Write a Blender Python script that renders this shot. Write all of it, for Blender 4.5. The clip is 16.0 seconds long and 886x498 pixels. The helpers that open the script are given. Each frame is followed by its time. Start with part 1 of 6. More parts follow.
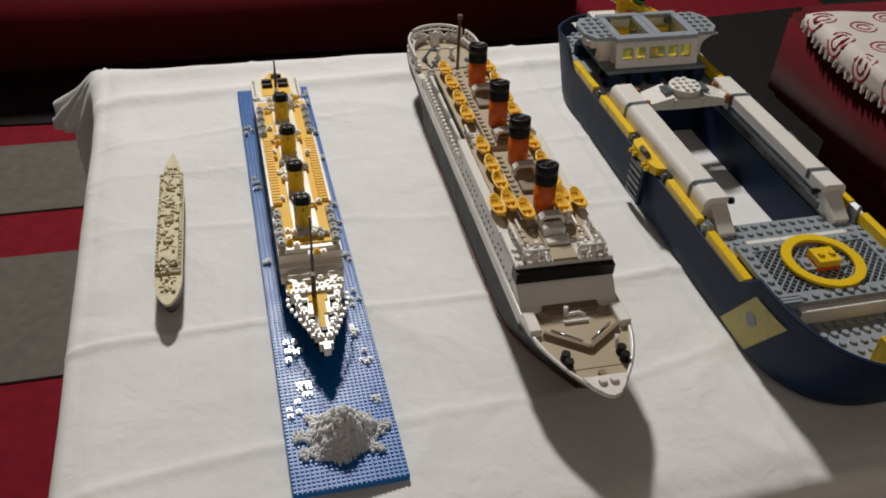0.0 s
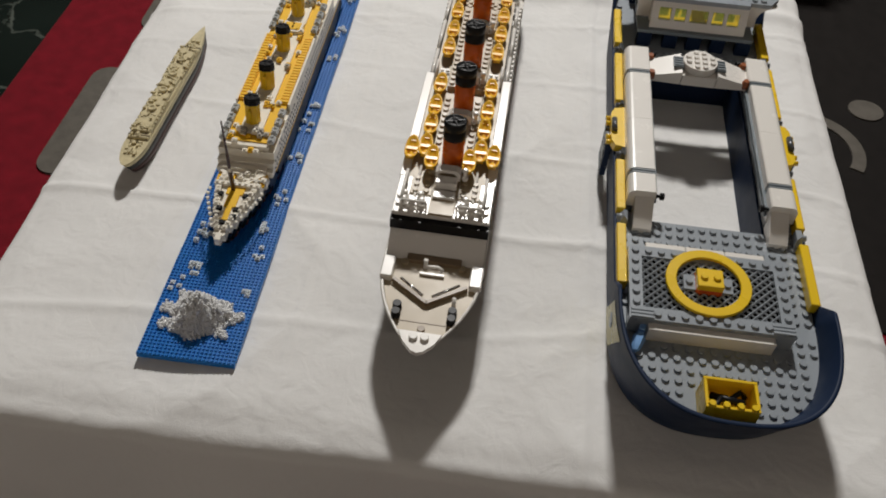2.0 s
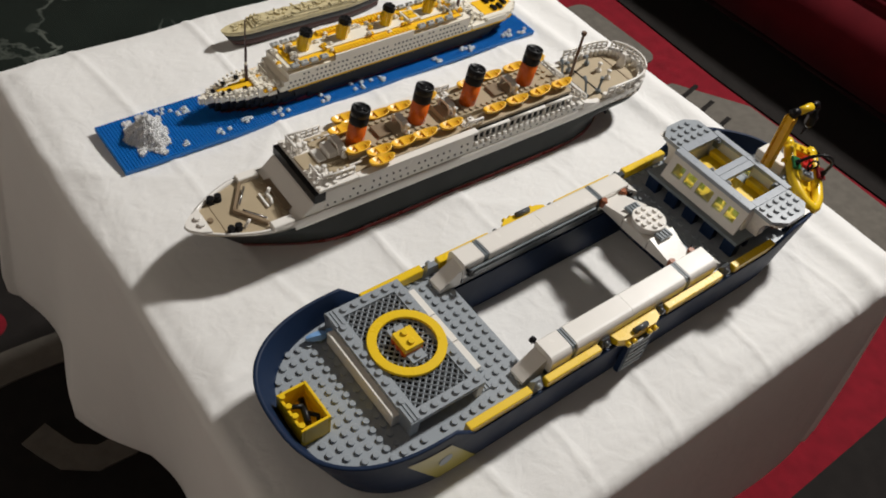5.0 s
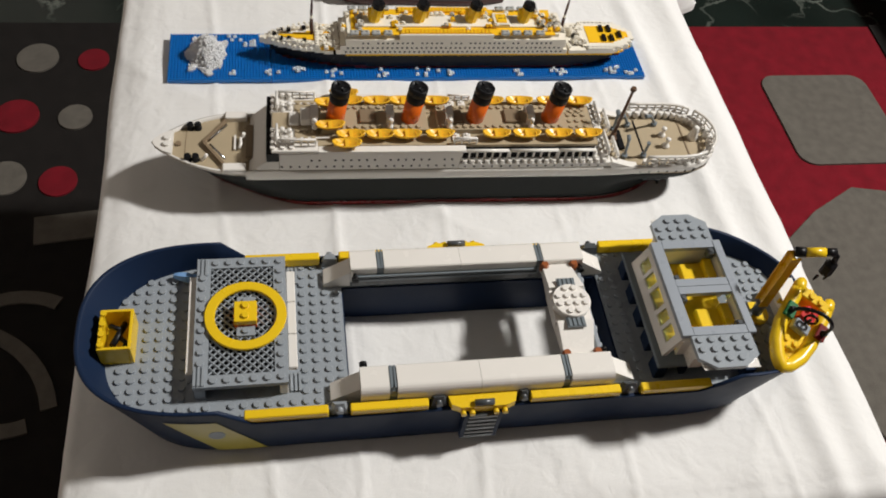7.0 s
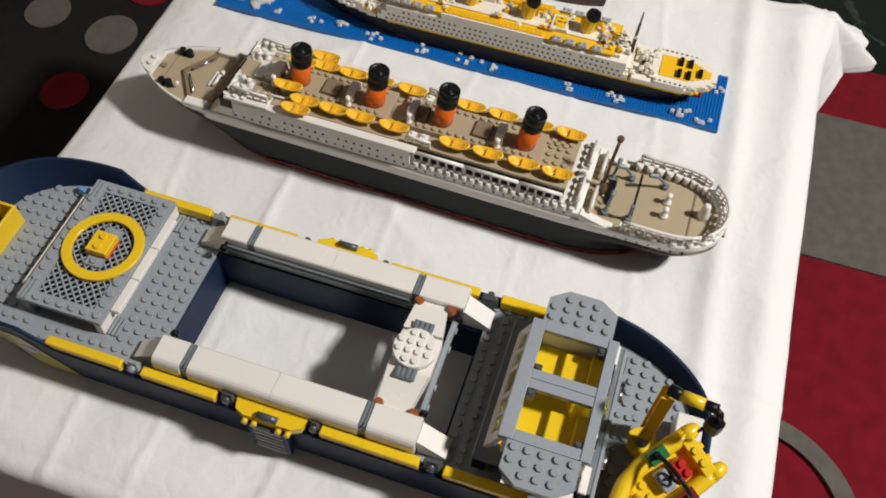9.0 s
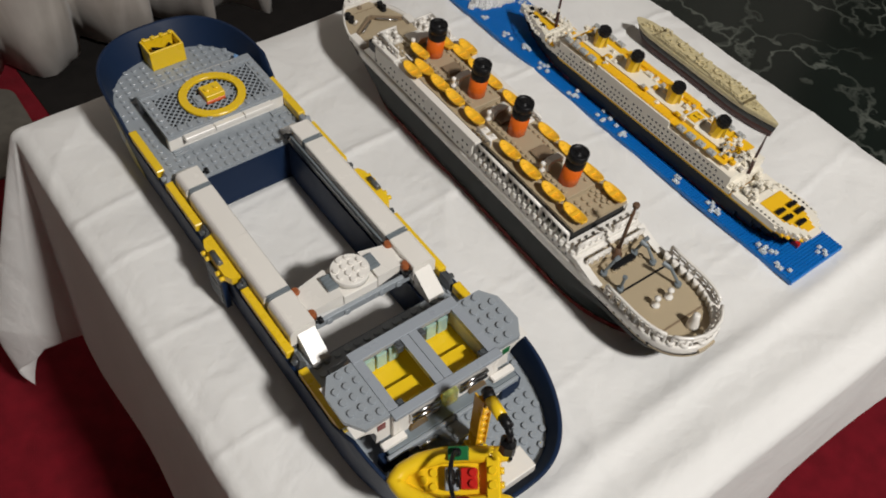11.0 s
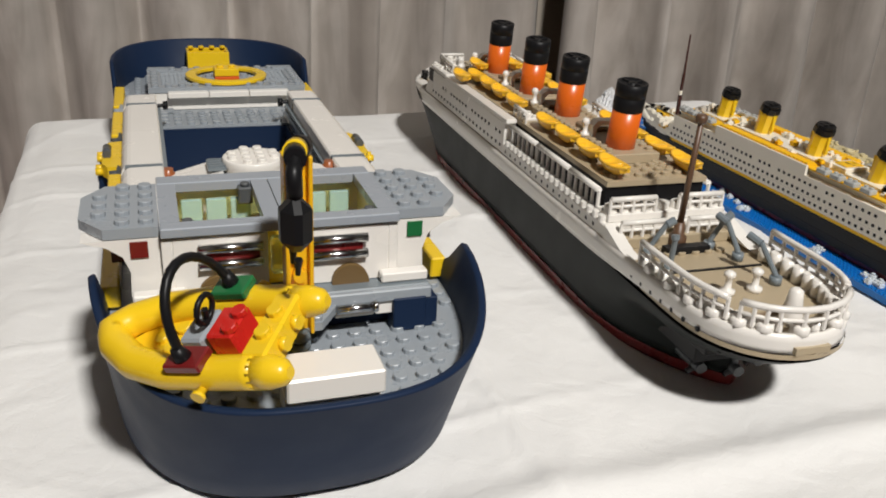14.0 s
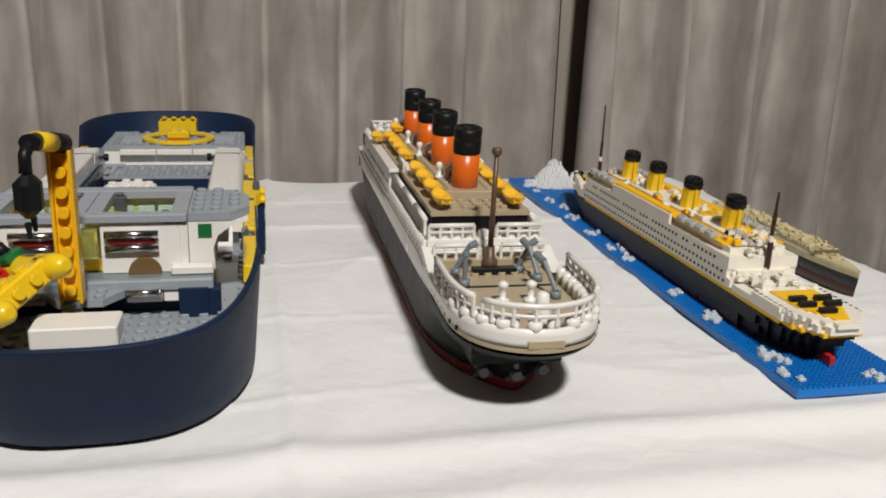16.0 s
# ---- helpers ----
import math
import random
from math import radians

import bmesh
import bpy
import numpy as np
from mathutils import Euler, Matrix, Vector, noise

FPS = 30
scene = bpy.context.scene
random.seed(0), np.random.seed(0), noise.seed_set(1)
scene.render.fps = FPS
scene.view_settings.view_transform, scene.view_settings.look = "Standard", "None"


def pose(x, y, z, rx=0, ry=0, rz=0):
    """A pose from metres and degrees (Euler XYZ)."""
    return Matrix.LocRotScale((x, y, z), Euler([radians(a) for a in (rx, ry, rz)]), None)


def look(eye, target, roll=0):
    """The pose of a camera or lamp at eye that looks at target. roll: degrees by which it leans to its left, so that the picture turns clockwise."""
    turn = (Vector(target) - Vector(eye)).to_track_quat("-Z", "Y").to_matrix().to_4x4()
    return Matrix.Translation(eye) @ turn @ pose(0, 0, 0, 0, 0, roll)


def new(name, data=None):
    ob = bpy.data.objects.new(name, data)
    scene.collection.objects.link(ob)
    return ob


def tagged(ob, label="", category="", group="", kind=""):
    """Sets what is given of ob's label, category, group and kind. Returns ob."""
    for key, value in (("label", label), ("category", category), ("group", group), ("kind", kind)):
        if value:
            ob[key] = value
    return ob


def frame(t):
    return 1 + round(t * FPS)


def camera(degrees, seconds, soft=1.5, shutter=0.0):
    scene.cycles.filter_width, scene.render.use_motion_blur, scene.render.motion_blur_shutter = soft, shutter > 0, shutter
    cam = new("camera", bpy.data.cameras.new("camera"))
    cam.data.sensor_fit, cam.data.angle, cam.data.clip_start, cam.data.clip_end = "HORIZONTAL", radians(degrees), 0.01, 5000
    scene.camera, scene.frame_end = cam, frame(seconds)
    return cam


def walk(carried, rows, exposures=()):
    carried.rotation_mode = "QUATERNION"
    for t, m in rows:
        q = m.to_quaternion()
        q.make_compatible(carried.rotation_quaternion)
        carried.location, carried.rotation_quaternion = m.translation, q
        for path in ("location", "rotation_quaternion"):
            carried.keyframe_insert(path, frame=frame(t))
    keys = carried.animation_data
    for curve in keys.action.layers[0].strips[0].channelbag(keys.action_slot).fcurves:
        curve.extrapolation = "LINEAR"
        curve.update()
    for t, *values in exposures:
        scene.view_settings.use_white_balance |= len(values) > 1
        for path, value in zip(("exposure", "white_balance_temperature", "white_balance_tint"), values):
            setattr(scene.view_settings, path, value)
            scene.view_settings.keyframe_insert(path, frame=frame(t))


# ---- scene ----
cam = camera(54.3, 16.0, 1.9)
PATH = [
    (0, (-0.074, -0.289, 0.905), (0.365, 1.214, -0.338), 3.7),
    (0.5, (-0.029, -0.286, 0.928), (0.346, 1.168, -0.392), 4.3),
    (1, (0.027, -0.262, 0.944), (0.292, 1.14, -0.456), 2.9),
    (1.5, (0.074, -0.265, 0.956), (0.204, 1.092, -0.507), 2.8),
    (2, (0.151, -0.294, 0.975), (0.051, 1.03, -0.521), 3.8),
    (2.5, (0.211, -0.312, 0.99), (-0.03, 1.001, -0.499), 3.9),
    (3, (0.271, -0.295, 0.991), (-0.064, 1.01, -0.488), 6.0),
    (5.5, (0.566, -0.101, 1.031), (-0.488, 0.721, -0.457), 11.2),
    (6, (0.565, -0.03, 1.034), (-0.523, 0.642, -0.503), 11.3),
    (6.5, (0.583, 0.045, 1.036), (-0.557, 0.516, -0.539), 10.6),
    (7, (0.623, 0.11, 1.055), (-0.571, 0.444, -0.515), 10.0),
    (7.5, (0.614, 0.177, 1.053), (-0.61, 0.384, -0.515), 8.5),
    (8, (0.572, 0.264, 1.049), (-0.629, 0.315, -0.549), 5.4),
    (8.5, (0.548, 0.327, 1.046), (-0.586, 0.191, -0.596), 3.6),
    (11, (0.483, 0.615, 1.031), (-0.329, -0.368, -0.51), 4.4),
    (11.5, (0.479, 0.685, 1.012), (-0.226, -0.498, -0.438), 4.9),
    (12, (0.468, 0.707, 0.971), (-0.206, -0.626, -0.359), 4.2),
    (12.5, (0.418, 0.694, 0.837), (-0.27, -0.845, -0.239), 3.9),
    (13, (0.401, 0.667, 0.713), (-0.325, -0.995, -0.131), 3.4),
    (13.5, (0.366, 0.665, 0.695), (-0.34, -1.034, -0.089), 2.7),
    (14, (0.344, 0.687, 0.69), (-0.268, -1.046, -0.099), 3.0),
    (14.5, (0.333, 0.718, 0.69), (-0.228, -1.043, -0.073), 2.5),
    (15, (0.308, 0.745, 0.688), (-0.233, -1.05, -0.007), 2.0),
    (15.5, (0.276, 0.76, 0.684), (-0.225, -1.07, 0.054), 2.2),
    (16, (0.238, 0.775, 0.673), (-0.188, -1.095, 0.105), 2.1),
]
walk(cam, [(t, look(eye, target, roll)) for t, eye, target, roll in PATH],
     [(0, -0.22), (3, -0.25), (5.5, 0.17), (8.5, 0.14), (11, -0.16), (12, -0.14), (12.5, -0.05), (13.5, 0.24), (14.5, -0.05), (16, -0.07)])


# ---- light ----
T = 0.50        # table top
F = 0.03        # floor
world = bpy.data.worlds.new("world")
scene.world = world
world.use_nodes = True
world.node_tree.nodes["Background"].inputs[0].default_value = (0.9, 0.93, 1.0, 1)
world.node_tree.nodes["Background"].inputs[1].default_value = 0.008


def area_lamp(name, m, sx, sy, watts, colour):
    d = bpy.data.lights.new(name, "AREA")
    d.shape, d.size, d.size_y, d.energy, d.color = "RECTANGLE", sx, sy, watts, colour
    ob = new(name, d)
    ob.matrix_world = m
    return ob


area_lamp("ceiling_lamp_light", look((0.06, 1.95, 2.42), (0.12, 0.2, 0.5)), 0.20, 0.16, 66, (1.0, 0.970, 0.93))


# ---- materials ----
def mat(name, colour, rough=0.5, metal=0.0, vary=0.06, scale=30.0, bump=0.0, bump_scale=200.0, spec=0.5, coat=0.0, object_vary=0.0):
    m = bpy.data.materials.new(name)
    m.use_nodes = True
    nt = m.node_tree
    b = nt.nodes["Principled BSDF"]
    b.inputs["Roughness"].default_value = rough
    b.inputs["Metallic"].default_value = metal
    b.inputs["Specular IOR Level"].default_value = spec
    b.inputs["Coat Weight"].default_value = coat
    tc = nt.nodes.new("ShaderNodeTexCoord")
    n1 = nt.nodes.new("ShaderNodeTexNoise")
    n1.inputs["Scale"].default_value, n1.inputs["Detail"].default_value = scale, 6
    nt.links.new(tc.outputs["Object"], n1.inputs["Vector"])
    mix = nt.nodes.new("ShaderNodeMix")
    mix.data_type = "RGBA"
    mix.inputs["A"].default_value = (*[c * (1 - vary * 2) for c in colour], 1)
    mix.inputs["B"].default_value = (*[min(1, c * (1 + vary * 2)) for c in colour], 1)
    nt.links.new(n1.outputs["Fac"], mix.inputs["Factor"])
    out = mix.outputs["Result"]
    if object_vary:
        oi = nt.nodes.new("ShaderNodeObjectInfo")
        hsv = nt.nodes.new("ShaderNodeHueSaturation")
        mr = nt.nodes.new("ShaderNodeMapRange")
        mr.inputs["To Min"].default_value, mr.inputs["To Max"].default_value = 1 - object_vary, 1 + object_vary
        nt.links.new(oi.outputs["Random"], mr.inputs["Value"])
        nt.links.new(mr.outputs["Result"], hsv.inputs["Value"])
        nt.links.new(out, hsv.inputs["Color"])
        out = hsv.outputs["Color"]
    nt.links.new(out, b.inputs["Base Color"])
    n2 = nt.nodes.new("ShaderNodeTexNoise")
    n2.inputs["Scale"].default_value, n2.inputs["Detail"].default_value = bump_scale, 4
    nt.links.new(tc.outputs["Object"], n2.inputs["Vector"])
    mr2 = nt.nodes.new("ShaderNodeMapRange")
    mr2.inputs["To Min"].default_value, mr2.inputs["To Max"].default_value = rough * 0.8, min(1, rough * 1.25)
    nt.links.new(n2.outputs["Fac"], mr2.inputs["Value"])
    nt.links.new(mr2.outputs["Result"], b.inputs["Roughness"])
    if bump:
        bp = nt.nodes.new("ShaderNodeBump")
        bp.inputs["Strength"].default_value = bump
        bp.inputs["Distance"].default_value = 0.001
        nt.links.new(n2.outputs["Fac"], bp.inputs["Height"])
        nt.links.new(bp.outputs["Normal"], b.inputs["Normal"])
    return m


def plastic(name, colour, rough=0.28, **k):
    return mat(name, colour, rough, vary=0.03, scale=25, bump=0.03, bump_scale=60, **k)


NAVY = plastic("navy plastic", (0.0085, 0.020, 0.052), 0.5, spec=0.16)
GREY = plastic("bluish grey plastic", (0.30, 0.33, 0.36))
DGREY = plastic("dark grey plastic", (0.075, 0.082, 0.088))
WHITE = plastic("white plastic", (0.80, 0.77, 0.72), 0.25)
YELLOW = plastic("yellow plastic", (0.83, 0.55, 0.015))
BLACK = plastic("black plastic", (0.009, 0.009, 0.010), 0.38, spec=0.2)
BROWN = plastic("reddish brown plastic", (0.13, 0.055, 0.028))
TAN = plastic("tan plastic", (0.42, 0.34, 0.225), 0.4)
DTAN = plastic("dark tan plastic", (0.24, 0.175, 0.11), 0.4)
ORANGE = plastic("orange plastic", (0.72, 0.135, 0.012))
RED = plastic("red plastic", (0.55, 0.02, 0.015))
DRED = plastic("dark red plastic", (0.16, 0.012, 0.012))
GREEN = plastic("green plastic", (0.015, 0.14, 0.045))
BLUE = plastic("blue plastic", (0.004, 0.16, 0.52), 0.36, spec=0.45)
LBLUE = plastic("light blue plastic", (0.22, 0.42, 0.75))
HULLGREY = plastic("charcoal plastic", (0.021, 0.024, 0.023), 0.45, spec=0.10)
BOAT = plastic("warm yellow plastic", (0.86, 0.49, 0.03), 0.3)
AMBER = plastic("amber plastic", (0.86, 0.50, 0.015), 0.5, spec=0.25)
CREAM = plastic("cream plastic", (0.84, 0.79, 0.68), 0.3)
AGED = mat("aged ivory resin", (0.56, 0.48, 0.28), 0.5, vary=0.16, scale=220, bump=0.3, bump_scale=500)
SILVER = mat("chrome", (0.6, 0.6, 0.6), 0.18, metal=1.0)
STEEL = plastic("steel grey plastic", (0.17, 0.20, 0.22), 0.35)


def clear(name, colour, rough=0.1, trans=0.8):
    m = mat(name, colour, rough, vary=0.03)
    b = m.node_tree.nodes["Principled BSDF"]
    b.inputs["Transmission Weight"].default_value = trans
    b.inputs["IOR"].default_value = 1.45
    return m


GLASSY = clear("clear plastic", (0.86, 0.92, 0.98), 0.15, 0.38)
ICE = clear("frosted clear plastic", (0.98, 0.98, 0.97), 0.08, 0.25)
YCLEAR = clear("clear yellow plastic", (0.92, 0.93, 0.36), 0.15, 0.82)
MINT = clear("clear pale green plastic", (0.62, 0.86, 0.80), 0.15, 0.5)


def fabric(name, colour, scale=900.0, bump=0.25, vary=0.08, vscale=6.0, rough=0.9, sheen=0.2):
    m = mat(name, colour, rough, vary=vary, scale=vscale, bump=bump, bump_scale=scale, spec=0.15)
    m.node_tree.nodes["Principled BSDF"].inputs["Sheen Weight"].default_value = sheen
    return m


CLOTH = fabric("white cotton", (0.79, 0.783, 0.765), 1200, 0.2, 0.03, 9)


def crumple(m, layers):
    """Adds soft wrinkles to a cloth, as (noise scale, depth in metres, distortion)."""
    nt = m.node_tree
    b = nt.nodes["Principled BSDF"]
    tc = nt.nodes.new("ShaderNodeTexCoord")
    last = b.inputs["Normal"].links[0].from_socket
    for scale, depth, twist in layers:
        n = nt.nodes.new("ShaderNodeTexNoise")
        n.inputs["Scale"].default_value, n.inputs["Detail"].default_value, n.inputs["Distortion"].default_value = scale, 3, twist
        bp = nt.nodes.new("ShaderNodeBump")
        bp.inputs["Strength"].default_value, bp.inputs["Distance"].default_value = 1.0, depth
        nt.links.new(tc.outputs["Object"], n.inputs["Vector"])
        nt.links.new(n.outputs["Fac"], bp.inputs["Height"])
        nt.links.new(last, bp.inputs["Normal"])
        last = bp.outputs["Normal"]
    nt.links.new(last, b.inputs["Normal"])


crumple(CLOTH, ((16, 0.0034, 0.5), (60, 0.0008, 0.8)))
RUG_RED = fabric("red rug pile", (0.180, 0.006, 0.014), 700, 0.9, 0.22, 40, 0.95, 0.05)
RUG_BLACK = fabric("black rug pile", (0.014, 0.012, 0.011), 700, 0.9, 0.2, 40, 0.95, 0.03)
RUG_GREY = fabric("grey rug pile", (0.130, 0.118, 0.101), 700, 0.9, 0.16, 60, 0.95, 0.05)
CURTAIN = fabric("grey brown curtain cloth", (0.51, 0.470, 0.43), 900, 0.25, 0.14, 12, 0.7)


def streaks(m, x, z, light, dark):
    """Brushed vertical marks woven into a cloth."""
    nt = m.node_tree
    b = nt.nodes["Principled BSDF"]
    tc = nt.nodes.new("ShaderNodeTexCoord")
    mp = nt.nodes.new("ShaderNodeMapping")
    mp.inputs["Scale"].default_value = (x, x, z)
    mp.inputs["Rotation"].default_value = (0, 0.16, 0)
    nt.links.new(tc.outputs["Object"], mp.inputs["Vector"])
    n = nt.nodes.new("ShaderNodeTexNoise")
    n.inputs["Scale"].default_value, n.inputs["Detail"].default_value, n.inputs["Distortion"].default_value = 1.0, 7, 1.2
    nt.links.new(mp.outputs["Vector"], n.inputs["Vector"])
    r = nt.nodes.new("ShaderNodeMapRange")
    r.inputs["From Min"].default_value, r.inputs["From Max"].default_value = 0.35, 0.65
    nt.links.new(n.outputs["Fac"], r.inputs["Value"])
    mx = nt.nodes.new("ShaderNodeMix")
    mx.data_type, mx.blend_type = "RGBA", "MULTIPLY"
    mx.inputs["Factor"].default_value = 1.0
    g = nt.nodes.new("ShaderNodeMix")
    g.data_type = "RGBA"
    g.inputs["A"].default_value, g.inputs["B"].default_value = (*dark, 1), (*light, 1)
    nt.links.new(r.outputs["Result"], g.inputs["Factor"])
    nt.links.new(b.inputs["Base Color"].links[0].from_socket, mx.inputs["A"])
    nt.links.new(g.outputs["Result"], mx.inputs["B"])
    nt.links.new(mx.outputs["Result"], b.inputs["Base Color"])


streaks(CURTAIN, 15, 4, (1.08, 1.08, 1.08), (0.78, 0.76, 0.74))
SOFA = fabric("maroon velvet", (0.115, 0.006, 0.011), 600, 0.5, 0.2, 14, 0.95, 0.03)
WALL = mat("cream wall paint", (0.20, 0.185, 0.16), 0.8, vary=0.04, scale=3, bump=0.1)
WOOD = mat("brown wood", (0.16, 0.08, 0.04), 0.45, vary=0.2, scale=14, bump=0.1)


def marble():
    m = mat("dark green marble", (0.012, 0.018, 0.015), 0.18, vary=0.3, scale=5)
    nt = m.node_tree
    b = nt.nodes["Principled BSDF"]
    tc = nt.nodes.new("ShaderNodeTexCoord")
    warp = nt.nodes.new("ShaderNodeTexNoise")
    warp.inputs["Scale"].default_value, warp.inputs["Detail"].default_value = 5, 6
    nt.links.new(tc.outputs["Object"], warp.inputs["Vector"])
    add = nt.nodes.new("ShaderNodeMix")
    add.data_type = "RGBA"
    add.inputs["Factor"].default_value = 0.32
    nt.links.new(tc.outputs["Object"], add.inputs["A"])
    nt.links.new(warp.outputs["Color"], add.inputs["B"])
    v = nt.nodes.new("ShaderNodeTexVoronoi")
    v.feature = "DISTANCE_TO_EDGE"
    v.inputs["Scale"].default_value = 7
    nt.links.new(add.outputs["Result"], v.inputs["Vector"])
    r = nt.nodes.new("ShaderNodeMapRange")
    r.inputs["From Min"].default_value, r.inputs["From Max"].default_value = 0.0, 0.035
    r.inputs["To Min"].default_value, r.inputs["To Max"].default_value = 1.0, 0.0
    nt.links.new(v.outputs["Distance"], r.inputs["Value"])
    pat = nt.nodes.new("ShaderNodeTexNoise")
    pat.inputs["Scale"].default_value = 4
    nt.links.new(tc.outputs["Object"], pat.inputs["Vector"])
    pr = nt.nodes.new("ShaderNodeMapRange")
    pr.inputs["From Min"].default_value, pr.inputs["From Max"].default_value = 0.42, 0.66
    nt.links.new(pat.outputs["Fac"], pr.inputs["Value"])
    mu = nt.nodes.new("ShaderNodeMath")
    mu.operation = "MULTIPLY"
    nt.links.new(r.outputs["Result"], mu.inputs[0])
    nt.links.new(pr.outputs["Result"], mu.inputs[1])
    mx = nt.nodes.new("ShaderNodeMix")
    mx.data_type = "RGBA"
    base = b.inputs["Base Color"].links[0].from_socket
    nt.links.new(mu.outputs[0], mx.inputs["Factor"])
    nt.links.new(base, mx.inputs["A"])
    mx.inputs["B"].default_value = (0.20, 0.22, 0.19, 1)
    nt.links.new(mx.outputs["Result"], b.inputs["Base Color"])
    return m


MARBLE = marble()


# ---- mesh tools ----
def box(bm, x0, x1, y0, y1, z0, z1, bevel=0.0, seg=1):
    vs = [bm.verts.new((x, y, z)) for z in (z0, z1) for y in (y0, y1) for x in (x0, x1)]
    fs = [bm.faces.new([vs[i] for i in f]) for f in ((0, 2, 3, 1), (4, 5, 7, 6), (0, 1, 5, 4), (2, 6, 7, 3), (1, 3, 7, 5), (0, 4, 6, 2))]
    if bevel:
        es = {e for f in fs for e in f.edges}
        bmesh.ops.bevel(bm, geom=list(es), offset=bevel, segments=seg, affect="EDGES", clamp_overlap=True)
    return vs


def tube(bm, a, b, r0, r1=None, seg=12, cap=True):
    """A cylinder or cone from a to b."""
    r1 = r0 if r1 is None else r1
    a, b = Vector(a), Vector(b)
    q = (b - a).to_track_quat("Z", "Y")
    rings = []
    for p, r in ((a, r0), (b, r1)):
        rings.append([bm.verts.new(p + q @ Vector((r * math.cos(2 * math.pi * k / seg), r * math.sin(2 * math.pi * k / seg), 0))) for k in range(seg)])
    for k in range(seg):
        f = bm.faces.new((rings[0][k], rings[0][(k + 1) % seg], rings[1][(k + 1) % seg], rings[1][k]))
        f.smooth = seg > 8
    if cap:
        bm.faces.new(rings[0][::-1])
        bm.faces.new(rings[1])
    return rings


def lathe(bm, centre, profile, seg=24, smooth=True, close=True):
    """Turns (radius, height) pairs round a vertical axis."""
    c = Vector(centre)
    rings = [[bm.verts.new(c + Vector((r * math.cos(2 * math.pi * k / seg), r * math.sin(2 * math.pi * k / seg), z))) for k in range(seg)] for r, z in profile]
    for a, b in zip(rings, rings[1:]):
        for k in range(seg):
            bm.faces.new((a[k], a[(k + 1) % seg], b[(k + 1) % seg], b[k])).smooth = smooth
    if close:
        bm.faces.new(rings[0][::-1])
        bm.faces.new(rings[-1])


def wire(bm, pts, r, seg=8, closed=False):
    """A round bar along points."""
    pts = [Vector(p) for p in pts]
    rings = []
    n = len(pts)
    for i, p in enumerate(pts):
        a = pts[(i - 1) % n] if closed or i else p
        b = pts[(i + 1) % n] if closed or i < n - 1 else p
        q = (b - a).to_track_quat("Z", "Y")
        rings.append([bm.verts.new(p + q @ Vector((r * math.cos(2 * math.pi * k / seg), r * math.sin(2 * math.pi * k / seg), 0))) for k in range(seg)])
    for i in range(n if closed else n - 1):
        a, b = rings[i], rings[(i + 1) % n]
        for k in range(seg):
            bm.faces.new((a[k], a[(k + 1) % seg], b[(k + 1) % seg], b[k])).smooth = True
    if not closed:
        bm.faces.new(rings[0][::-1])
        bm.faces.new(rings[-1])


def prism(bm, outline, z0, z1):
    """An upright slab over an outline, given anticlockwise."""
    lo = [bm.verts.new((x, y, z0)) for x, y in outline]
    hi = [bm.verts.new((x, y, z1)) for x, y in outline]
    n = len(lo)
    for k in range(n):
        bm.faces.new((lo[k], lo[(k + 1) % n], hi[(k + 1) % n], hi[k]))
    bm.faces.new(lo[::-1])
    bm.faces.new(hi)


def studs(bm, places, z, r=0.0024, h=0.0017, seg=10):
    for x, y in places:
        ring = []
        for zz, rr in ((z, r), (z + h * 0.85, r), (z + h, r * 0.9)):
            ring.append([bm.verts.new((x + rr * math.cos(2 * math.pi * k / seg), y + rr * math.sin(2 * math.pi * k / seg), zz)) for k in range(seg)])
        for a, b in zip(ring, ring[1:]):
            for k in range(seg):
                bm.faces.new((a[k], a[(k + 1) % seg], b[(k + 1) % seg], b[k]))
        bm.faces.new(ring[2])


def grid_of(x0, x1, y0, y1, p):
    """Stud places that fill a rectangle at a pitch."""
    nx, ny = max(1, round((x1 - x0) / p)), max(1, round((y1 - y0) / p))
    return [(x0 + (i + 0.5) * (x1 - x0) / nx, y0 + (j + 0.5) * (y1 - y0) / ny) for i in range(nx) for j in range(ny)]


def finish(name, bm, material, label=""):
    bmesh.ops.recalc_face_normals(bm, faces=bm.faces)
    me = bpy.data.meshes.new(name)
    bm.to_mesh(me)
    bm.free()
    me.materials.append(material)
    ob = new(name, me)
    if label:
        ob["label"] = label
    return ob


def part(name, bm, material, parent, label="", at=None):
    ob = finish(name, bm, material, label)
    ob.parent = parent
    if at is not None:
        ob.matrix_local = at
    return ob


def share(name, ob, parent, m):
    """A further object on the mesh of ob."""
    o = new(name, ob.data)
    o.parent = parent
    o.matrix_local = m
    if "label" in ob:
        o["label"] = ob["label"]
    return o


def thing(name, label, category, m, group=""):
    ob = new(name)
    ob.empty_display_size = 0.02
    ob.matrix_world = m
    return tagged(ob, label, category, group)


def bump1(x, w):
    return math.exp(-(x / w) ** 2)


# ---- room ----
def structure(name, bm, material, label, category):
    return tagged(finish(name, bm, material), label, category, kind="structure")


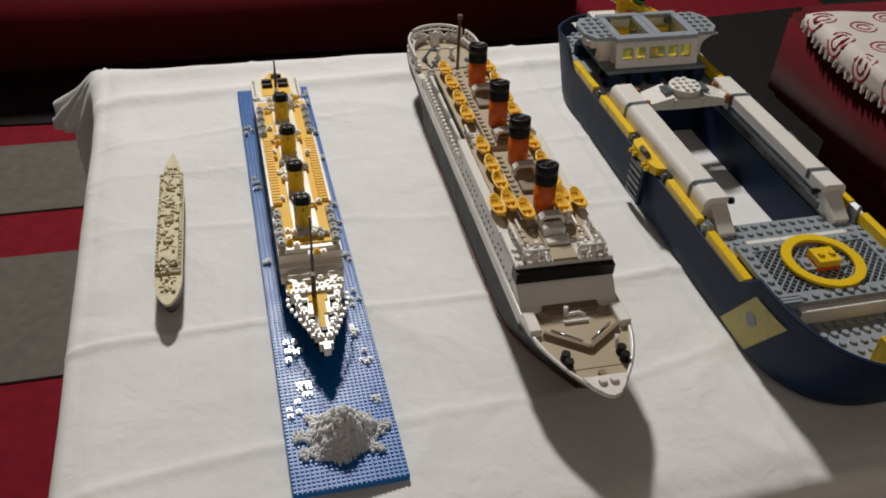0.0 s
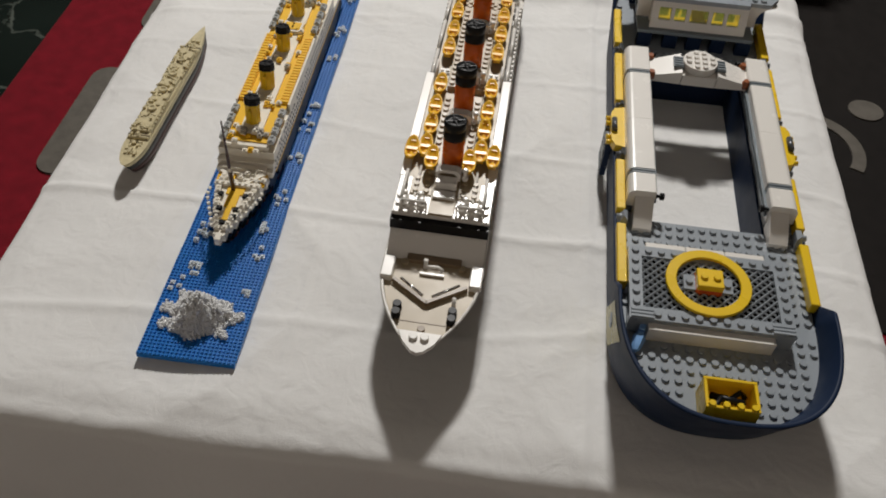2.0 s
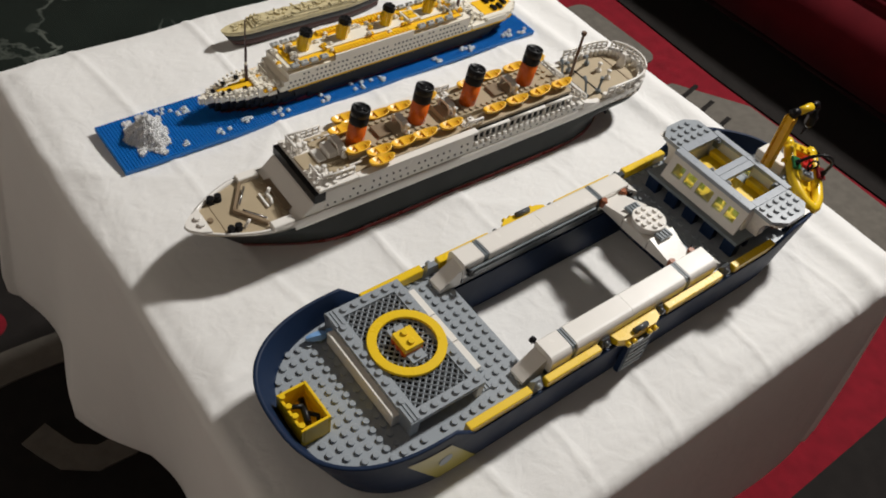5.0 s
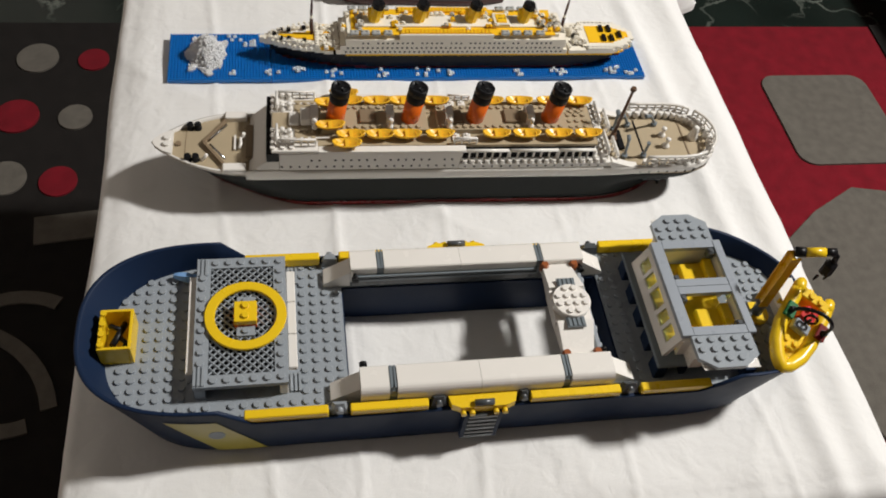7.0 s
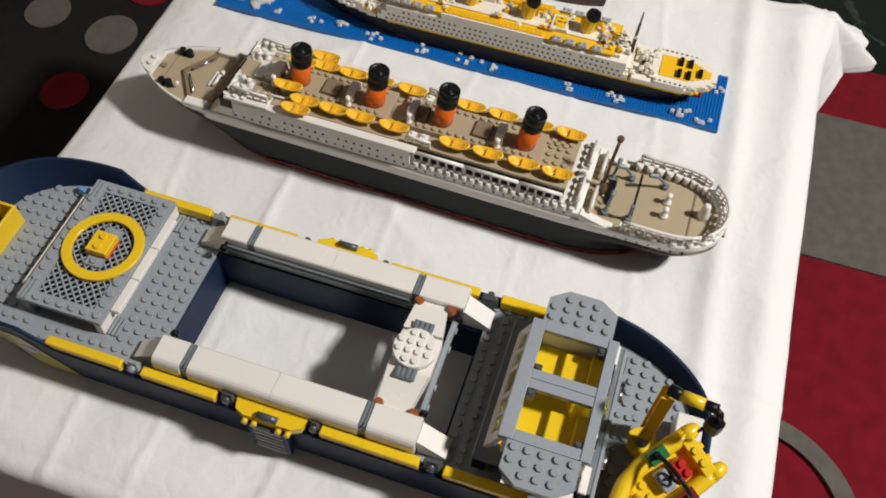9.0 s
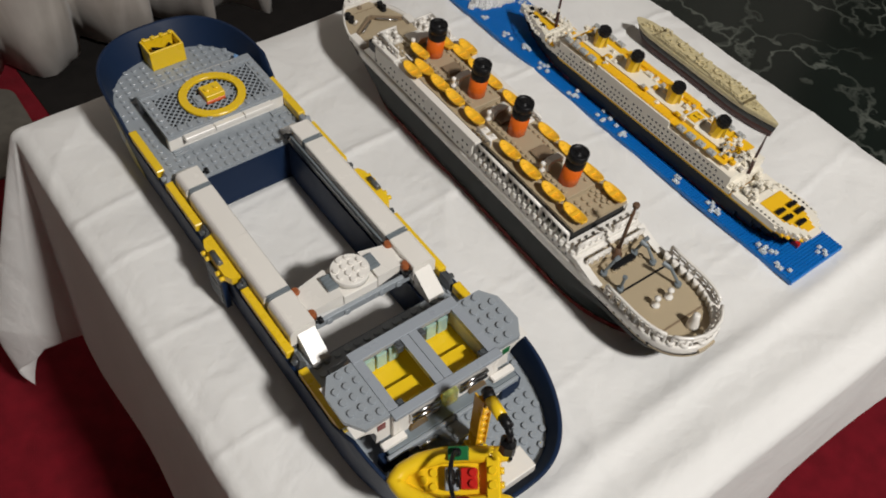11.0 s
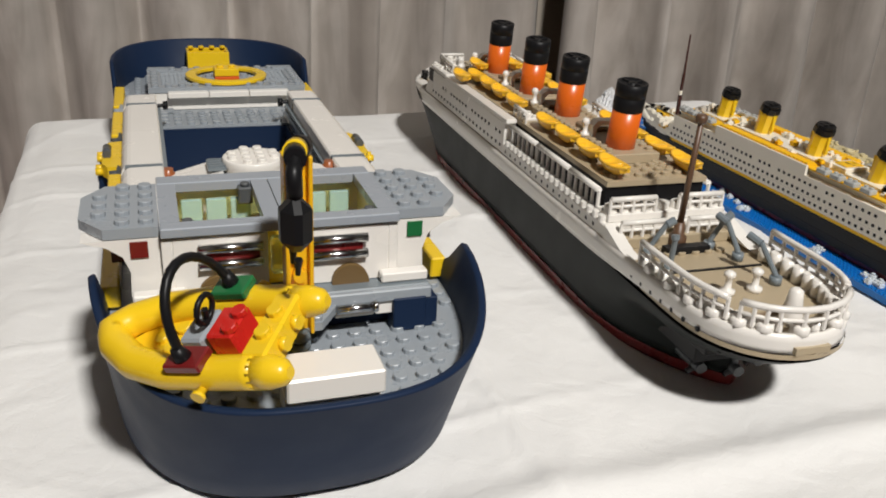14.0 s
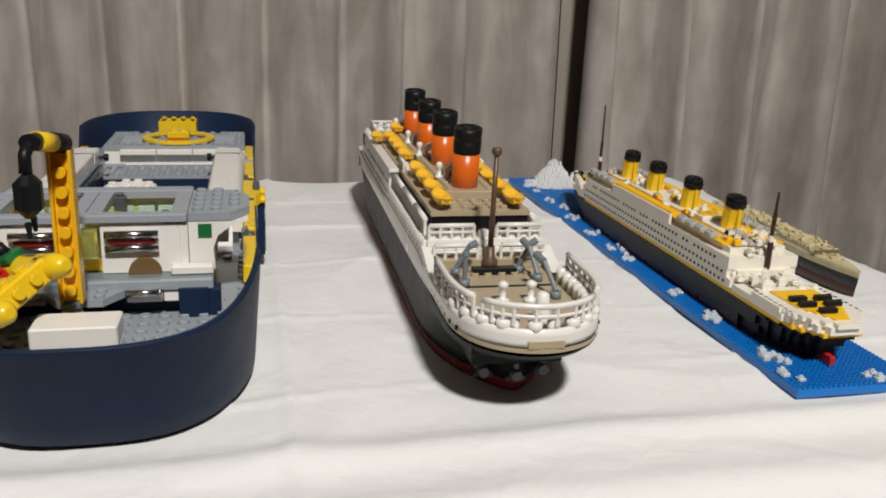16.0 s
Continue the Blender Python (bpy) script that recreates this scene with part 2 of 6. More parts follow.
bm = bmesh.new()
box(bm, -3.0, 2.6, -1.3, 3.2, F - 0.1, F - 0.012)
structure("floor", bm, MARBLE, "polished dark green marble floor with pale veins", "floor")
bm = bmesh.new()
box(bm, -3.0, 2.6, -1.3, 3.2, 2.7, 2.8)
structure("ceiling", bm, WALL, "plain cream painted ceiling", "ceiling")
for nm, c in (("wall_north", (-3.1, 2.7, 3.2, 3.3)), ("wall_south", (-3.1, 2.7, -1.4, -1.3)), ("wall_west", (-3.1, -3.0, -1.3, 3.2)), ("wall_east", (2.6, 2.7, -1.3, 3.2))):
    bm = bmesh.new()
    box(bm, *c, F - 0.1, 2.8)
    structure(nm, bm, WALL, "plain cream painted room wall", "wall")


# window post behind the gap of the curtains
bm = bmesh.new()
box(bm, -0.62, -0.22, -0.90, -0.800, F, 2.4, 0.004)
structure("window_post", bm, mat("beige post paint", (0.42, 0.37, 0.31), 0.6, vary=0.08, scale=6, bump=0.1), "beige painted post behind the curtains", "wall")


# rug, with its tufted shapes
def disc(cx, cy, rx, ry, n=28, turn=0.0):
    return [(cx + rx * math.cos(a) * math.cos(turn) - ry * math.sin(a) * math.sin(turn), cy + rx * math.cos(a) * math.sin(turn) + ry * math.sin(a) * math.cos(turn))
            for a in (2 * math.pi * k / n for k in range(n))]


def rounded(x0, x1, y0, y1, r, n=6):
    out = []
    for cx, cy, a0 in ((x1 - r, y1 - r, 0), (x0 + r, y1 - r, 90), (x0 + r, y0 + r, 180), (x1 - r, y0 + r, 270)):
        out += [(cx + r * math.cos(radians(a0 + 90 * k / n)), cy + r * math.sin(radians(a0 + 90 * k / n))) for k in range(n + 1)]
    return out


def band(pts, w):
    """A strip of width w along points, as an outline."""
    left, right = [], []
    for i, p in enumerate(pts):
        a, b = Vector(pts[max(i - 1, 0)]), Vector(pts[min(i + 1, len(pts) - 1)])
        d = (b - a).normalized()
        nrm = Vector((-d.y, d.x)) * w / 2
        left.append((p[0] + nrm.x, p[1] + nrm.y))
        right.append((p[0] - nrm.x, p[1] - nrm.y))
    return right + left[::-1]


rug = thing("rug", "red, black and grey tufted rug with dots and rounded squares", "rug", pose(0, 0, F))
bm = bmesh.new()
box(bm, -0.69, 1.5, -1.1, 2.4, -0.012, 0.0, 0.004)
part("field", bm, RUG_RED, rug, "deep red rug pile")


def tuft(outline, material, z=0.0, label=""):
    bm = bmesh.new()
    prism(bm, outline, z, z + 0.004)
    return part("tuft", bm, material, rug, label)


BLK, GRY, RD = "black rug layer, tufted fields and sofa shade", "grey tufted shape", "red tufted dot"
tuft([(-0.688, -1.09), (0.35, -1.09), (0.33, -0.6), (0.36, -0.2), (0.3, 0.1), (-0.1, 0.3), (-0.688, 0.34)], RUG_BLACK, 0.0, BLK)
tuft([(0.48, 0.60), (0.595, 0.54), (0.70, 0.487), (1.49, 0.36), (1.49, 1.6), (0.48, 1.5)], RUG_BLACK, 0.0, BLK)
# Black slab before the sofa paints the shadow beneath it onto the rug.
tuft([(-0.20, 1.26), (0.48, 1.26), (0.48, 2.3), (-0.688, 2.3), (-0.688, 1.29)], RUG_BLACK, 0.0, BLK)
for x0, x1, y0, y1 in ((-0.56, -0.275, 0.595, 0.865), (-0.535, -0.305, 0.985, 1.20), (0.36, 0.556, -0.73, -0.52), (0.60, 0.86, -0.30, -0.085), (0.60, 0.86, 0.035, 0.34)):
    tuft(rounded(x0, x1, y0, y1, 0.03), RUG_GREY, 0.0, GRY)
for cx, cy, r, m_ in ((-0.592, -0.306, 0.036, RUG_GREY), (-0.587, -0.216, 0.027, RUG_RED), (-0.452, -0.319, 0.037, RUG_RED), (-0.448, -0.230, 0.028, RUG_GREY), (-0.310, -0.239, 0.030, RUG_RED), (-0.319, -0.316, 0.034, RUG_GREY),
                      (-0.461, -0.450, 0.045, RUG_RED), (-0.336, -0.457, 0.045, RUG_GREY), (-0.500, -0.574, 0.042, RUG_RED), (-0.35, -0.585, 0.040, RUG_GREY), (-0.20, -0.46, 0.04, RUG_RED), (-0.60, -0.43, 0.035, RUG_GREY),
                      (0.612, 1.187, 0.022, RUG_RED), (0.605, 1.078, 0.018, RUG_RED), (0.897, 1.076, 0.035, RUG_RED), (0.914, 1.187, 0.035, RUG_RED), (0.78, 0.98, 0.03, RUG_GREY), (-0.305, -0.126, 0.023, RUG_RED), (-0.434, -0.113, 0.023, RUG_GREY)):
    tuft(disc(cx, cy, r, r * 0.92), m_, 0.003, RD if m_ is RUG_RED else GRY)
# curls, and the leaf with dark spines
for cx, cy, r, a0, a1, w in ((0.66, 0.86, 0.085, -30, 230, 0.022), (0.66, 0.87, 0.035, 60, 330, 0.016), (0.0, -0.26, 0.10, 150, 380, 0.02), (0.10, -0.36, 0.16, 100, 270, 0.02), (0.13, 0.645, 0.130, 85, 200, 0.024)):
    tuft(band([(cx + r * math.cos(radians(a0 + (a1 - a0) * k / 24)), cy + r * math.sin(radians(a0 + (a1 - a0) * k / 24))) for k in range(25)], w), RUG_GREY, 0.003, GRY)
tuft(band([(-0.215, -0.26), (-0.222, -0.20), (-0.228, -0.155), (-0.229, -0.12), (-0.227, -0.08), (-0.22, 0.0)], 0.05), RUG_GREY, 0.003, GRY)
tuft(band([(-0.118, -0.135), (-0.095, -0.126), (-0.067, -0.113), (-0.046, -0.084), (-0.045, -0.047), (-0.06, -0.01)], 0.035), RUG_GREY, 0.003, GRY)
tuft([(-0.20, 0.96), (-0.12, 0.86), (0.0, 0.84), (0.12, 0.86), (0.26, 0.92), (0.36, 1.05), (0.34, 1.24), (0.1, 1.25), (-0.1, 1.25), (-0.23, 1.16), (-0.25, 1.05)], RUG_GREY, 0.0, GRY)
for k in range(9):
    y = 1.20 - 0.01 * k
    x = -0.20 + 0.052 * k
    tuft(band([(x, y), (x + 0.012, y - 0.05 - 0.006 * (k % 3)), (x + 0.015, y - 0.10 - 0.01 * (k % 3))], 0.009), RUG_BLACK, 0.002, "black tufted spine")


# ---- table and cloth ----
X0, X1, Y0, Y1 = -0.185, 0.424, -0.038, 0.531
table = thing("coffee_table", "low brown wooden table hidden under a white cloth", "table", pose(0, 0, F))
bm = bmesh.new()
box(bm, X0 + 0.006, X1 - 0.006, Y0 + 0.006, Y1 - 0.006, T - F - 0.03, T - F - 0.004, 0.004)
part("tabletop", bm, WOOD, table)
for x in (X0 + 0.05, X1 - 0.05):
    for y in (Y0 + 0.05, Y1 - 0.05):
        bm = bmesh.new()
        box(bm, x - 0.02, x + 0.02, y - 0.02, y + 0.02, 0.006, T - F - 0.03, 0.003)
        part("leg", bm, WOOD, table)

DROP = 0.30


def cloth_point(u, v):
    """From the flat cloth to its place over the table."""
    px, py = min(max(u, X0), X1), min(max(v, Y0), Y1)
    du, dv = u - px, v - py
    d = math.hypot(du, dv)
    z = 0.0020 * noise.noise(Vector((u * 9, v * 9, 0))) + 0.0022 * noise.noise(Vector((u * 3, v * 3, 4))) + 0.0008 * noise.noise(Vector((u * 24, v * 24, 2)))
    z += 0.0016 * (1 - abs(noise.noise(Vector((u * 5 + 3, v * 7, 6))))) ** 8 * 1.2
    w = 0.004 * noise.noise(Vector((u * 4, v * 4, 9)))
    g = 0.75 + 1.1 * noise.noise(Vector((u * 5, v * 5, 14)))
    g = max(0.1, g)
    z += 0.0020 * g * bump1(v - 0.145 - w, 0.0028) + 0.0020 * g * bump1(u - 0.226 - w, 0.0028) + 0.0040 * bump1(v - 0.478 - 2 * w - 0.03 * (u - 0.1), 0.010)
    z += 0.0012 * g * bump1(v - 0.335 - w, 0.0026) + 0.0012 * g * bump1(u - 0.03 - w, 0.0025)
    z += 0.0018 * g * bump1(v - 0.052 - 3 * w - 0.10 * (u - 0.1), 0.0035) + 0.0014 * g * bump1(v - 0.250 - 3 * w + 0.06 * u, 0.003)
    z += 0.0014 * g * bump1(v - 0.405 - 3 * w - 0.12 * u, 0.003) + 0.0012 * g * bump1(u + 0.09 - 2 * w - 0.08 * v, 0.003)
    z += 0.0035 * bump1(v - (Y1 - 0.010), 0.014)
    edge = min(u - X0, X1 - u, v - Y0, Y1 - v)
    if d < 1e-9:
        soft = max(0.0, 1 - edge / 0.02)
        return Vector((u, v, T + z - 0.0035 * soft * soft))
    ox, oy = du / d, dv / d
    along = u * abs(oy) + v * abs(ox)
    t = min(1.0, d / 0.28)
    # the north-west corner is bunched up short
    gather = max(0.0, 1 - math.hypot(px - X0, py - Y1) / 0.13) if (dv > 0 or du < 0) else 0.0
    gather = gather * gather * (3 - 2 * gather)
    corner = abs(ox * oy) * 2
    d *= (1 - 0.76 * gather) * (1 - (0.26 if not (ox > 0 > oy) else 0.02) * corner * (1 - gather))
    side_east = max(0.0, ox) * (1 - corner)
    fold = 0.022 * t * math.sin(along * 26 + 1.3) + 0.014 * t * noise.noise(Vector((u * 6, v * 6, 1)))
    fold *= 1 - 0.7 * side_east - 0.45 * max(0.0, -oy) - 0.5 * gather
    fold *= 1 - 0.8 * max(0.0, -ox) * (1 - corner)
    fold *= 1 - 0.75 * max(0.0, oy) * (1 - gather)
    fold += 0.006 * gather * math.sin(math.atan2(dv, -du) * 22) * t
    r = 0.012
    if d < r * 1.57:
        a = d / r
        out, down = r * math.sin(a), r * (1 - math.cos(a))
    else:
        out, down = r, r + d - r * 1.57
    flare = 0.006 - 0.012 * max(0.0, oy) * (1 - gather) + 0.014 * side_east + 0.10 * max(0.0, ox) * max(0.0, -oy) - 0.012 * max(0.0, -ox) * (1 - gather) + (0.030 if px < 0 else 0.030 * max(0.0, 1 - px / 0.08)) * max(0.0, -oy) + 0.03 * abs(ox * oy) + 0.050 * gather * (0.5 + 0.5 * corner)
    out += fold * (0.4 + 0.6 * abs(oy)) + flare * t
    spread = 0.038 * t * max(0.0, ox) * max(0.0, -oy) * 2
    return Vector((px + ox * out + spread, py + oy * out + 0.3 * spread, max(T - 0.0035 - down + z, F + 0.012)))


NU, NV = 400, 390
us = np.linspace(X0 - DROP, X1 + DROP, NU)
vs_ = np.linspace(Y0 - DROP, Y1 + DROP, NV)
verts = [cloth_point(float(u), float(v)) for v in vs_ for u in us]
faces = [(j * NU + i, j * NU + i + 1, (j + 1) * NU + i + 1, (j + 1) * NU + i) for j in range(NV - 1) for i in range(NU - 1)]
me = bpy.data.meshes.new("tablecloth")
me.from_pydata(verts, [], faces)
for f in me.polygons:
    f.use_smooth = True
me.materials.append(CLOTH)
cloth = new("tablecloth", me)
sol = cloth.modifiers.new("thickness", "SOLIDIFY")
sol.thickness, sol.offset = 0.0012, -1
tagged(cloth, "creased white cotton cloth draped over the low table", "tablecloth")


# ---- curtains ----
def curtain(name, x0, x1, y0, y1, seed, label, deep=0.035):
    n, m = 150, 26
    vv, ff = [], []
    for j in range(m):
        h = j / (m - 1)
        for i in range(n):
            s = i / (n - 1)
            x, y = x0 + (x1 - x0) * s, y0 + (y1 - y0) * s
            ph = s * abs(x1 - x0) * 46 + 2.2 * noise.noise(Vector((s * 5 + seed, h * 0.6, 0)))
            amp = deep + 0.020 * noise.noise(Vector((s * 7, seed, 3)))
            y += amp * math.sin(ph) + 0.009 * math.sin(2.3 * ph + seed) + 0.006 * noise.noise(Vector((s * 30, h * 6, seed)))
            x += 0.012 * math.cos(ph * 1.1)
            z = F + 0.012 + h * 2.4 + 0.02 * noise.noise(Vector((s * 6, seed, 7))) * (1 - h)
            vv.append((x, y, z))
    for j in range(m - 1):
        for i in range(n - 1):
            ff.append((j * n + i, j * n + i + 1, (j + 1) * n + i + 1, (j + 1) * n + i))
    me = bpy.data.meshes.new(name)
    me.from_pydata(vv, [], ff)
    for f in me.polygons:
        f.use_smooth = True
    me.materials.append(CURTAIN)
    ob = new(name, me)
    s = ob.modifiers.new("thickness", "SOLIDIFY")
    s.thickness = 0.002
    return tagged(ob, label, "curtain", "curtains")


curtain("curtain", -0.305, 1.5, -0.70, -0.82, 1.0, "grey brown pleated curtain hanging to the floor")
curtain("curtain", -1.9, -0.325, -0.52, -0.69, 5.0, "grey brown pleated curtain hanging over marble floor", 0.050)


# ---- the survey ship: navy hull, open hold, landing pad ----
P = 0.008
HW = 0.066


def loft(bm, rows, smooth=True, closed=False):
    """Skin over rows of points of equal count."""
    rr = [[bm.verts.new(p) for p in row] for row in rows]
    for a, b in zip(rr, rr[1:]):
        n = len(a)
        for k in range(n if closed else n - 1):
            bm.faces.new((a[k], a[(k + 1) % n], b[(k + 1) % n], b[k])).smooth = smooth
    return rr


def ease(a, b, x):
    x = min(1.0, max(0.0, (x - a) / (b - a)))
    return x * x * (3 - 2 * x)


def hull_plan(z, n=26):
    """The outline of the navy hull at height z: bow end at low y, from the east side round the bow and back."""
    f = z / 0.0625
    bow_y, bow_l = -0.004 - 0.028 * f, 0.075 + 0.014 * f
    aft_y, aft_l = 0.4592 + 0.0318 * f, 0.088 + 0.018 * f
    hw = HW + 0.0012 - 0.0042 * (1 - f)
    east = []
    for k in range(n + 1):
        a = radians(90 * k / n)
        tuck = 1 - 0.030 * (1 - f) * ease(0.0, 0.6, k / n)
        e = 2 / 2.7
        east.append((tuck * hw * math.cos(a) ** e, aft_y - aft_l + aft_l * math.sin(a) ** e))
    bow = []
    for k in range(n + 1):
        a = radians(90 * k / n)
        bow.append((hw * math.sin(a) ** (2 / 2.6), bow_y + bow_l - bow_l * math.cos(a) ** (2 / 2.6)))
    mid = [(hw, bow_y + bow_l + (aft_y - aft_l - bow_y - bow_l) * k / 40) for k in range(1, 40)]
    half = bow + mid + east
    return half + [(-x, y) for x, y in half[::-1][1:-1]]


def hull_top(y):
    """Height of the rim along the ship."""
    return 0.043 + 0.0195 * (1 - ease(0.056, 0.074, y)) + 0.0195 * ease(0.390, 0.408, y) - 0.0112 * ease(0.402, 0.482, y)


survey = thing("survey_ship", "large toy brick ship, navy hull, yellow rails, open hold", "toy ship", pose(0.302, 0, T + 0.0015))


def rim_row(inset, drop):
    row = []
    base = hull_plan(0.0625)
    low = hull_plan(0.043)
    for (xa, ya), (xb, yb) in zip(base, low):
        h = hull_top(ya)
        f = (h - 0.043) / 0.0195
        x, y = xb + (xa - xb) * f, yb + (ya - yb) * f
        k = 1 - inset / math.hypot(x, (y - 0.23) * 0.28 + 1e-6)
        row.append((x * k, 0.23 + (y - 0.23) * (1 - inset / 0.26), h - drop))
    return row


bm = bmesh.new()
rows = [[(x * 0.97, 0.23 + (y - 0.23) * 0.99, 0.0) for x, y in hull_plan(0.0)]]
rows += [[(x, y, z) for x, y in hull_plan(z)] for z in (0.003, 0.012, 0.022, 0.032)]
lip = rim_row(0.0, 0.0006)
for g in (0.45, 0.85, 0.96):
    rows.append([tuple(Vector(a).lerp(Vector(b), g)) for a, b in zip(rows[4], lip)])
rows.append(lip)
rows.append(rim_row(0.0006, 0.0))
rows.append(rim_row(0.0024, 0.0))
rows.append(rim_row(0.0030, 0.0006))
rows.append([(x * 0.950, 0.23 + (y - 0.23) * 0.984, 0.0362) for x, y in hull_plan(0.0362)])
loft(bm, rows, closed=True)
for s in (-1, 1):
    box(bm, s * 0.040 - 0.0012, s * 0.040 + 0.0012, 0.141, 0.331, 0.0, 0.037)
    box(bm, s * 0.0425 - 0.002, s * 0.0425 + 0.002, 0.232, 0.238, 0.0, 0.037)
box(bm, -0.040, 0.040, 0.1390, 0.1414, 0.0, 0.037)
box(bm, -0.040, 0.040, 0.3310, 0.3334, 0.0, 0.037)
part("hull", bm, NAVY, survey, "glossy navy plastic hull")

# painted panels on the bow
for s in (-1, 1):
    bm = bmesh.new()
    prow = []
    for j in range(7):
        z = 0.004 + 0.046 * j / 6
        plan = hull_plan(z)[: 3 * 26 + 40]
        y_a, y_b = 0.066 - 0.030 * j / 6, 0.098 - 0.030 * j / 6
        row = []
        for i in range(7):
            y = y_a + (y_b - y_a) * i / 6 - 0.012
            k = min(range(len(plan)), key=lambda q: abs(plan[q][1] - y) + (9 if plan[q][0] < 0.02 else 0))
            k2 = k + 1 if plan[k][1] < y else k - 1
            f = (y - plan[k][1]) / (plan[k2][1] - plan[k][1] + 1e-9)
            row.append((s * (plan[k][0] + f * (plan[k2][0] - plan[k][0]) + 0.0006), y, z))
        prow.append(row)
    loft(bm, prow)
    part("bow_panel", bm, plastic("olive yellow print", (0.42, 0.36, 0.06)), survey, "faded yellow printed panel")
    bm = bmesh.new()
    c = prow[3][3]
    tube(bm, (c[0] - s * 0.001, c[1], c[2] + 0.004), (c[0] + s * 0.0008, c[1], c[2] + 0.004), 0.0052, seg=20)
    part("emblem", bm, plastic("blue grey print", (0.17, 0.21, 0.25)), survey, "round grey blue emblem")


def inside(x, y, margin):
    plan = hull_plan(0.040)
    w = max((px for px, py in plan if abs(py - y) < 0.004), default=0)
    ys = [py for px, py in plan if abs(px - abs(x)) < 0.006]
    return abs(x) < w - margin and ys and min(ys) + margin < y < max(ys) - margin


def deck_plate(name, y0, y1, skip=()):
    bm = bmesh.new()
    plan = [(x * 0.955, 0.23 + (y - 0.23) * 0.985) for x, y in hull_plan(0.040)]
    out = [(x, min(max(y, y0), y1)) for x, y in plan]
    clean = [p for k, p in enumerate(out) if math.dist(p, out[k - 1]) > 1e-5]
    prism(bm, clean, 0.0355, 0.0388)
    pts = []
    for i in range(-8, 8):
        for j in range(int((y1 - y0) / P) + 1):
            x, y = (i + 0.5) * P * 0.97, y0 + (j + 0.5) * P
            if y < y1 - 0.003 and inside(x, y, 0.0062) and not any(a < x < b and c < y < d for a, b, c, d in skip):
                pts.append((x, y))
    studs(bm, pts, 0.0388)
    return part(name, bm, GREY, survey, "grey studded deck plate")


deck_plate("fore_deck", -0.0195, 0.1405, [(-0.056, 0.050, 0.038, 0.108), (-0.022, 0.018, -0.024, 0.006)])
deck_plate("aft_deck", 0.3325, 0.4845, [(-0.058, 0.062, 0.346, 0.420)])
for s in (-1, 1):
    bm = bmesh.new()
    xa, xb = sorted((s * 0.0405, s * 0.0612))
    box(bm, xa, xb, 0.1408, 0.3322, 0.0355, 0.0388)
    studs(bm, [(s * 0.0575, 0.145 + P * k) for k in range(23)], 0.0388)
    part("side_deck", bm, GREY, survey, "narrow grey deck strip")

# yellow rails, grey clips
for s in (-1, 1):
    for a, b in ((0.073, 0.126), (0.140, 0.191), (0.260, 0.323), (0.338, 0.389)):
        bm = bmesh.new()
        xa, xb = sorted((s * 0.0585, s * 0.0648))
        box(bm, xa, xb, a, b, 0.0405, 0.0490, 0.0006)
        part("rail_tile", bm, YELLOW, survey)
    for a, b in ((0.192, 0.204), (0.251, 0.260), (0.324, 0.337), (0.1275, 0.139)):
        bm = bmesh.new()
        v = [(0.0575, a, 0.0405), (0.0640, a, 0.0405), (0.0640, b, 0.0405), (0.0575, b, 0.0405),
             (0.0575, a + 0.001, 0.0495), (0.0605, a + 0.003, 0.0515), (0.0605, b - 0.003, 0.0515), (0.0575, b - 0.001, 0.0495)]
        vv = [bm.verts.new((s * x, y, z)) for x, y, z in v]
        for f in ((0, 1, 2, 3), (4, 5, 6, 7), (0, 1, 5, 4), (1, 2, 6, 5), (2, 3, 7, 6), (3, 0, 4, 7)):
            bm.faces.new([vv[i] for i in f])
        tube(bm, (s * 0.0585, (a + b) / 2, 0.047), (s * 0.0645, (a + b) / 2, 0.047), 0.0022, seg=10)
        part("rail_clip", bm, DGREY if a != 0.1275 else GREY, survey, "dark grey clip")
    # boarding door
    bm = bmesh.new()
    outline = [(0.058, 0.204), (0.0655, 0.206), (0.0682, 0.212), (0.0682, 0.243), (0.0655, 0.249), (0.058, 0.251)]
    if s < 0:
        outline = [(-x, y) for x, y in outline[::-1]]
    prism(bm, outline, 0.0425, 0.0492)
    gate = part("boarding_door", bm, YELLOW, survey, "yellow bulging door sill")
    for y in (0.2135, 0.2195, 0.2355, 0.2415):
        bm = bmesh.new()
        tube(bm, (s * 0.0680, y, 0.0445), (s * 0.0716, y, 0.0445), 0.0019, seg=10)
        part("hinge", bm, YELLOW, gate)
    for k in range(6):
        bm = bmesh.new()
        xa, xb = sorted((s * 0.0668, s * 0.0712))
        box(bm, xa, xb, 0.2175, 0.2375, 0.010 + 0.0055 * k, 0.0135 + 0.0055 * k, 0.0004)
        part("ladder_rung", bm, DGREY if k % 2 else STEEL, gate)
    for y in (0.2160, 0.2390):
        bm = bmesh.new()
        xa, xb = sorted((s * 0.0663, s * 0.0706))
        box(bm, xa, xb, y - 0.0014, y + 0.0014, 0.009, 0.0435)
        part("ladder_side", bm, NAVY, gate)
    bm = bmesh.new()
    tube(bm, (s * 0.066, 0.221, 0.0508), (s * 0.066, 0.234, 0.0508), 0.0022, seg=10)
    part("grab_bar", bm, DGREY, gate)

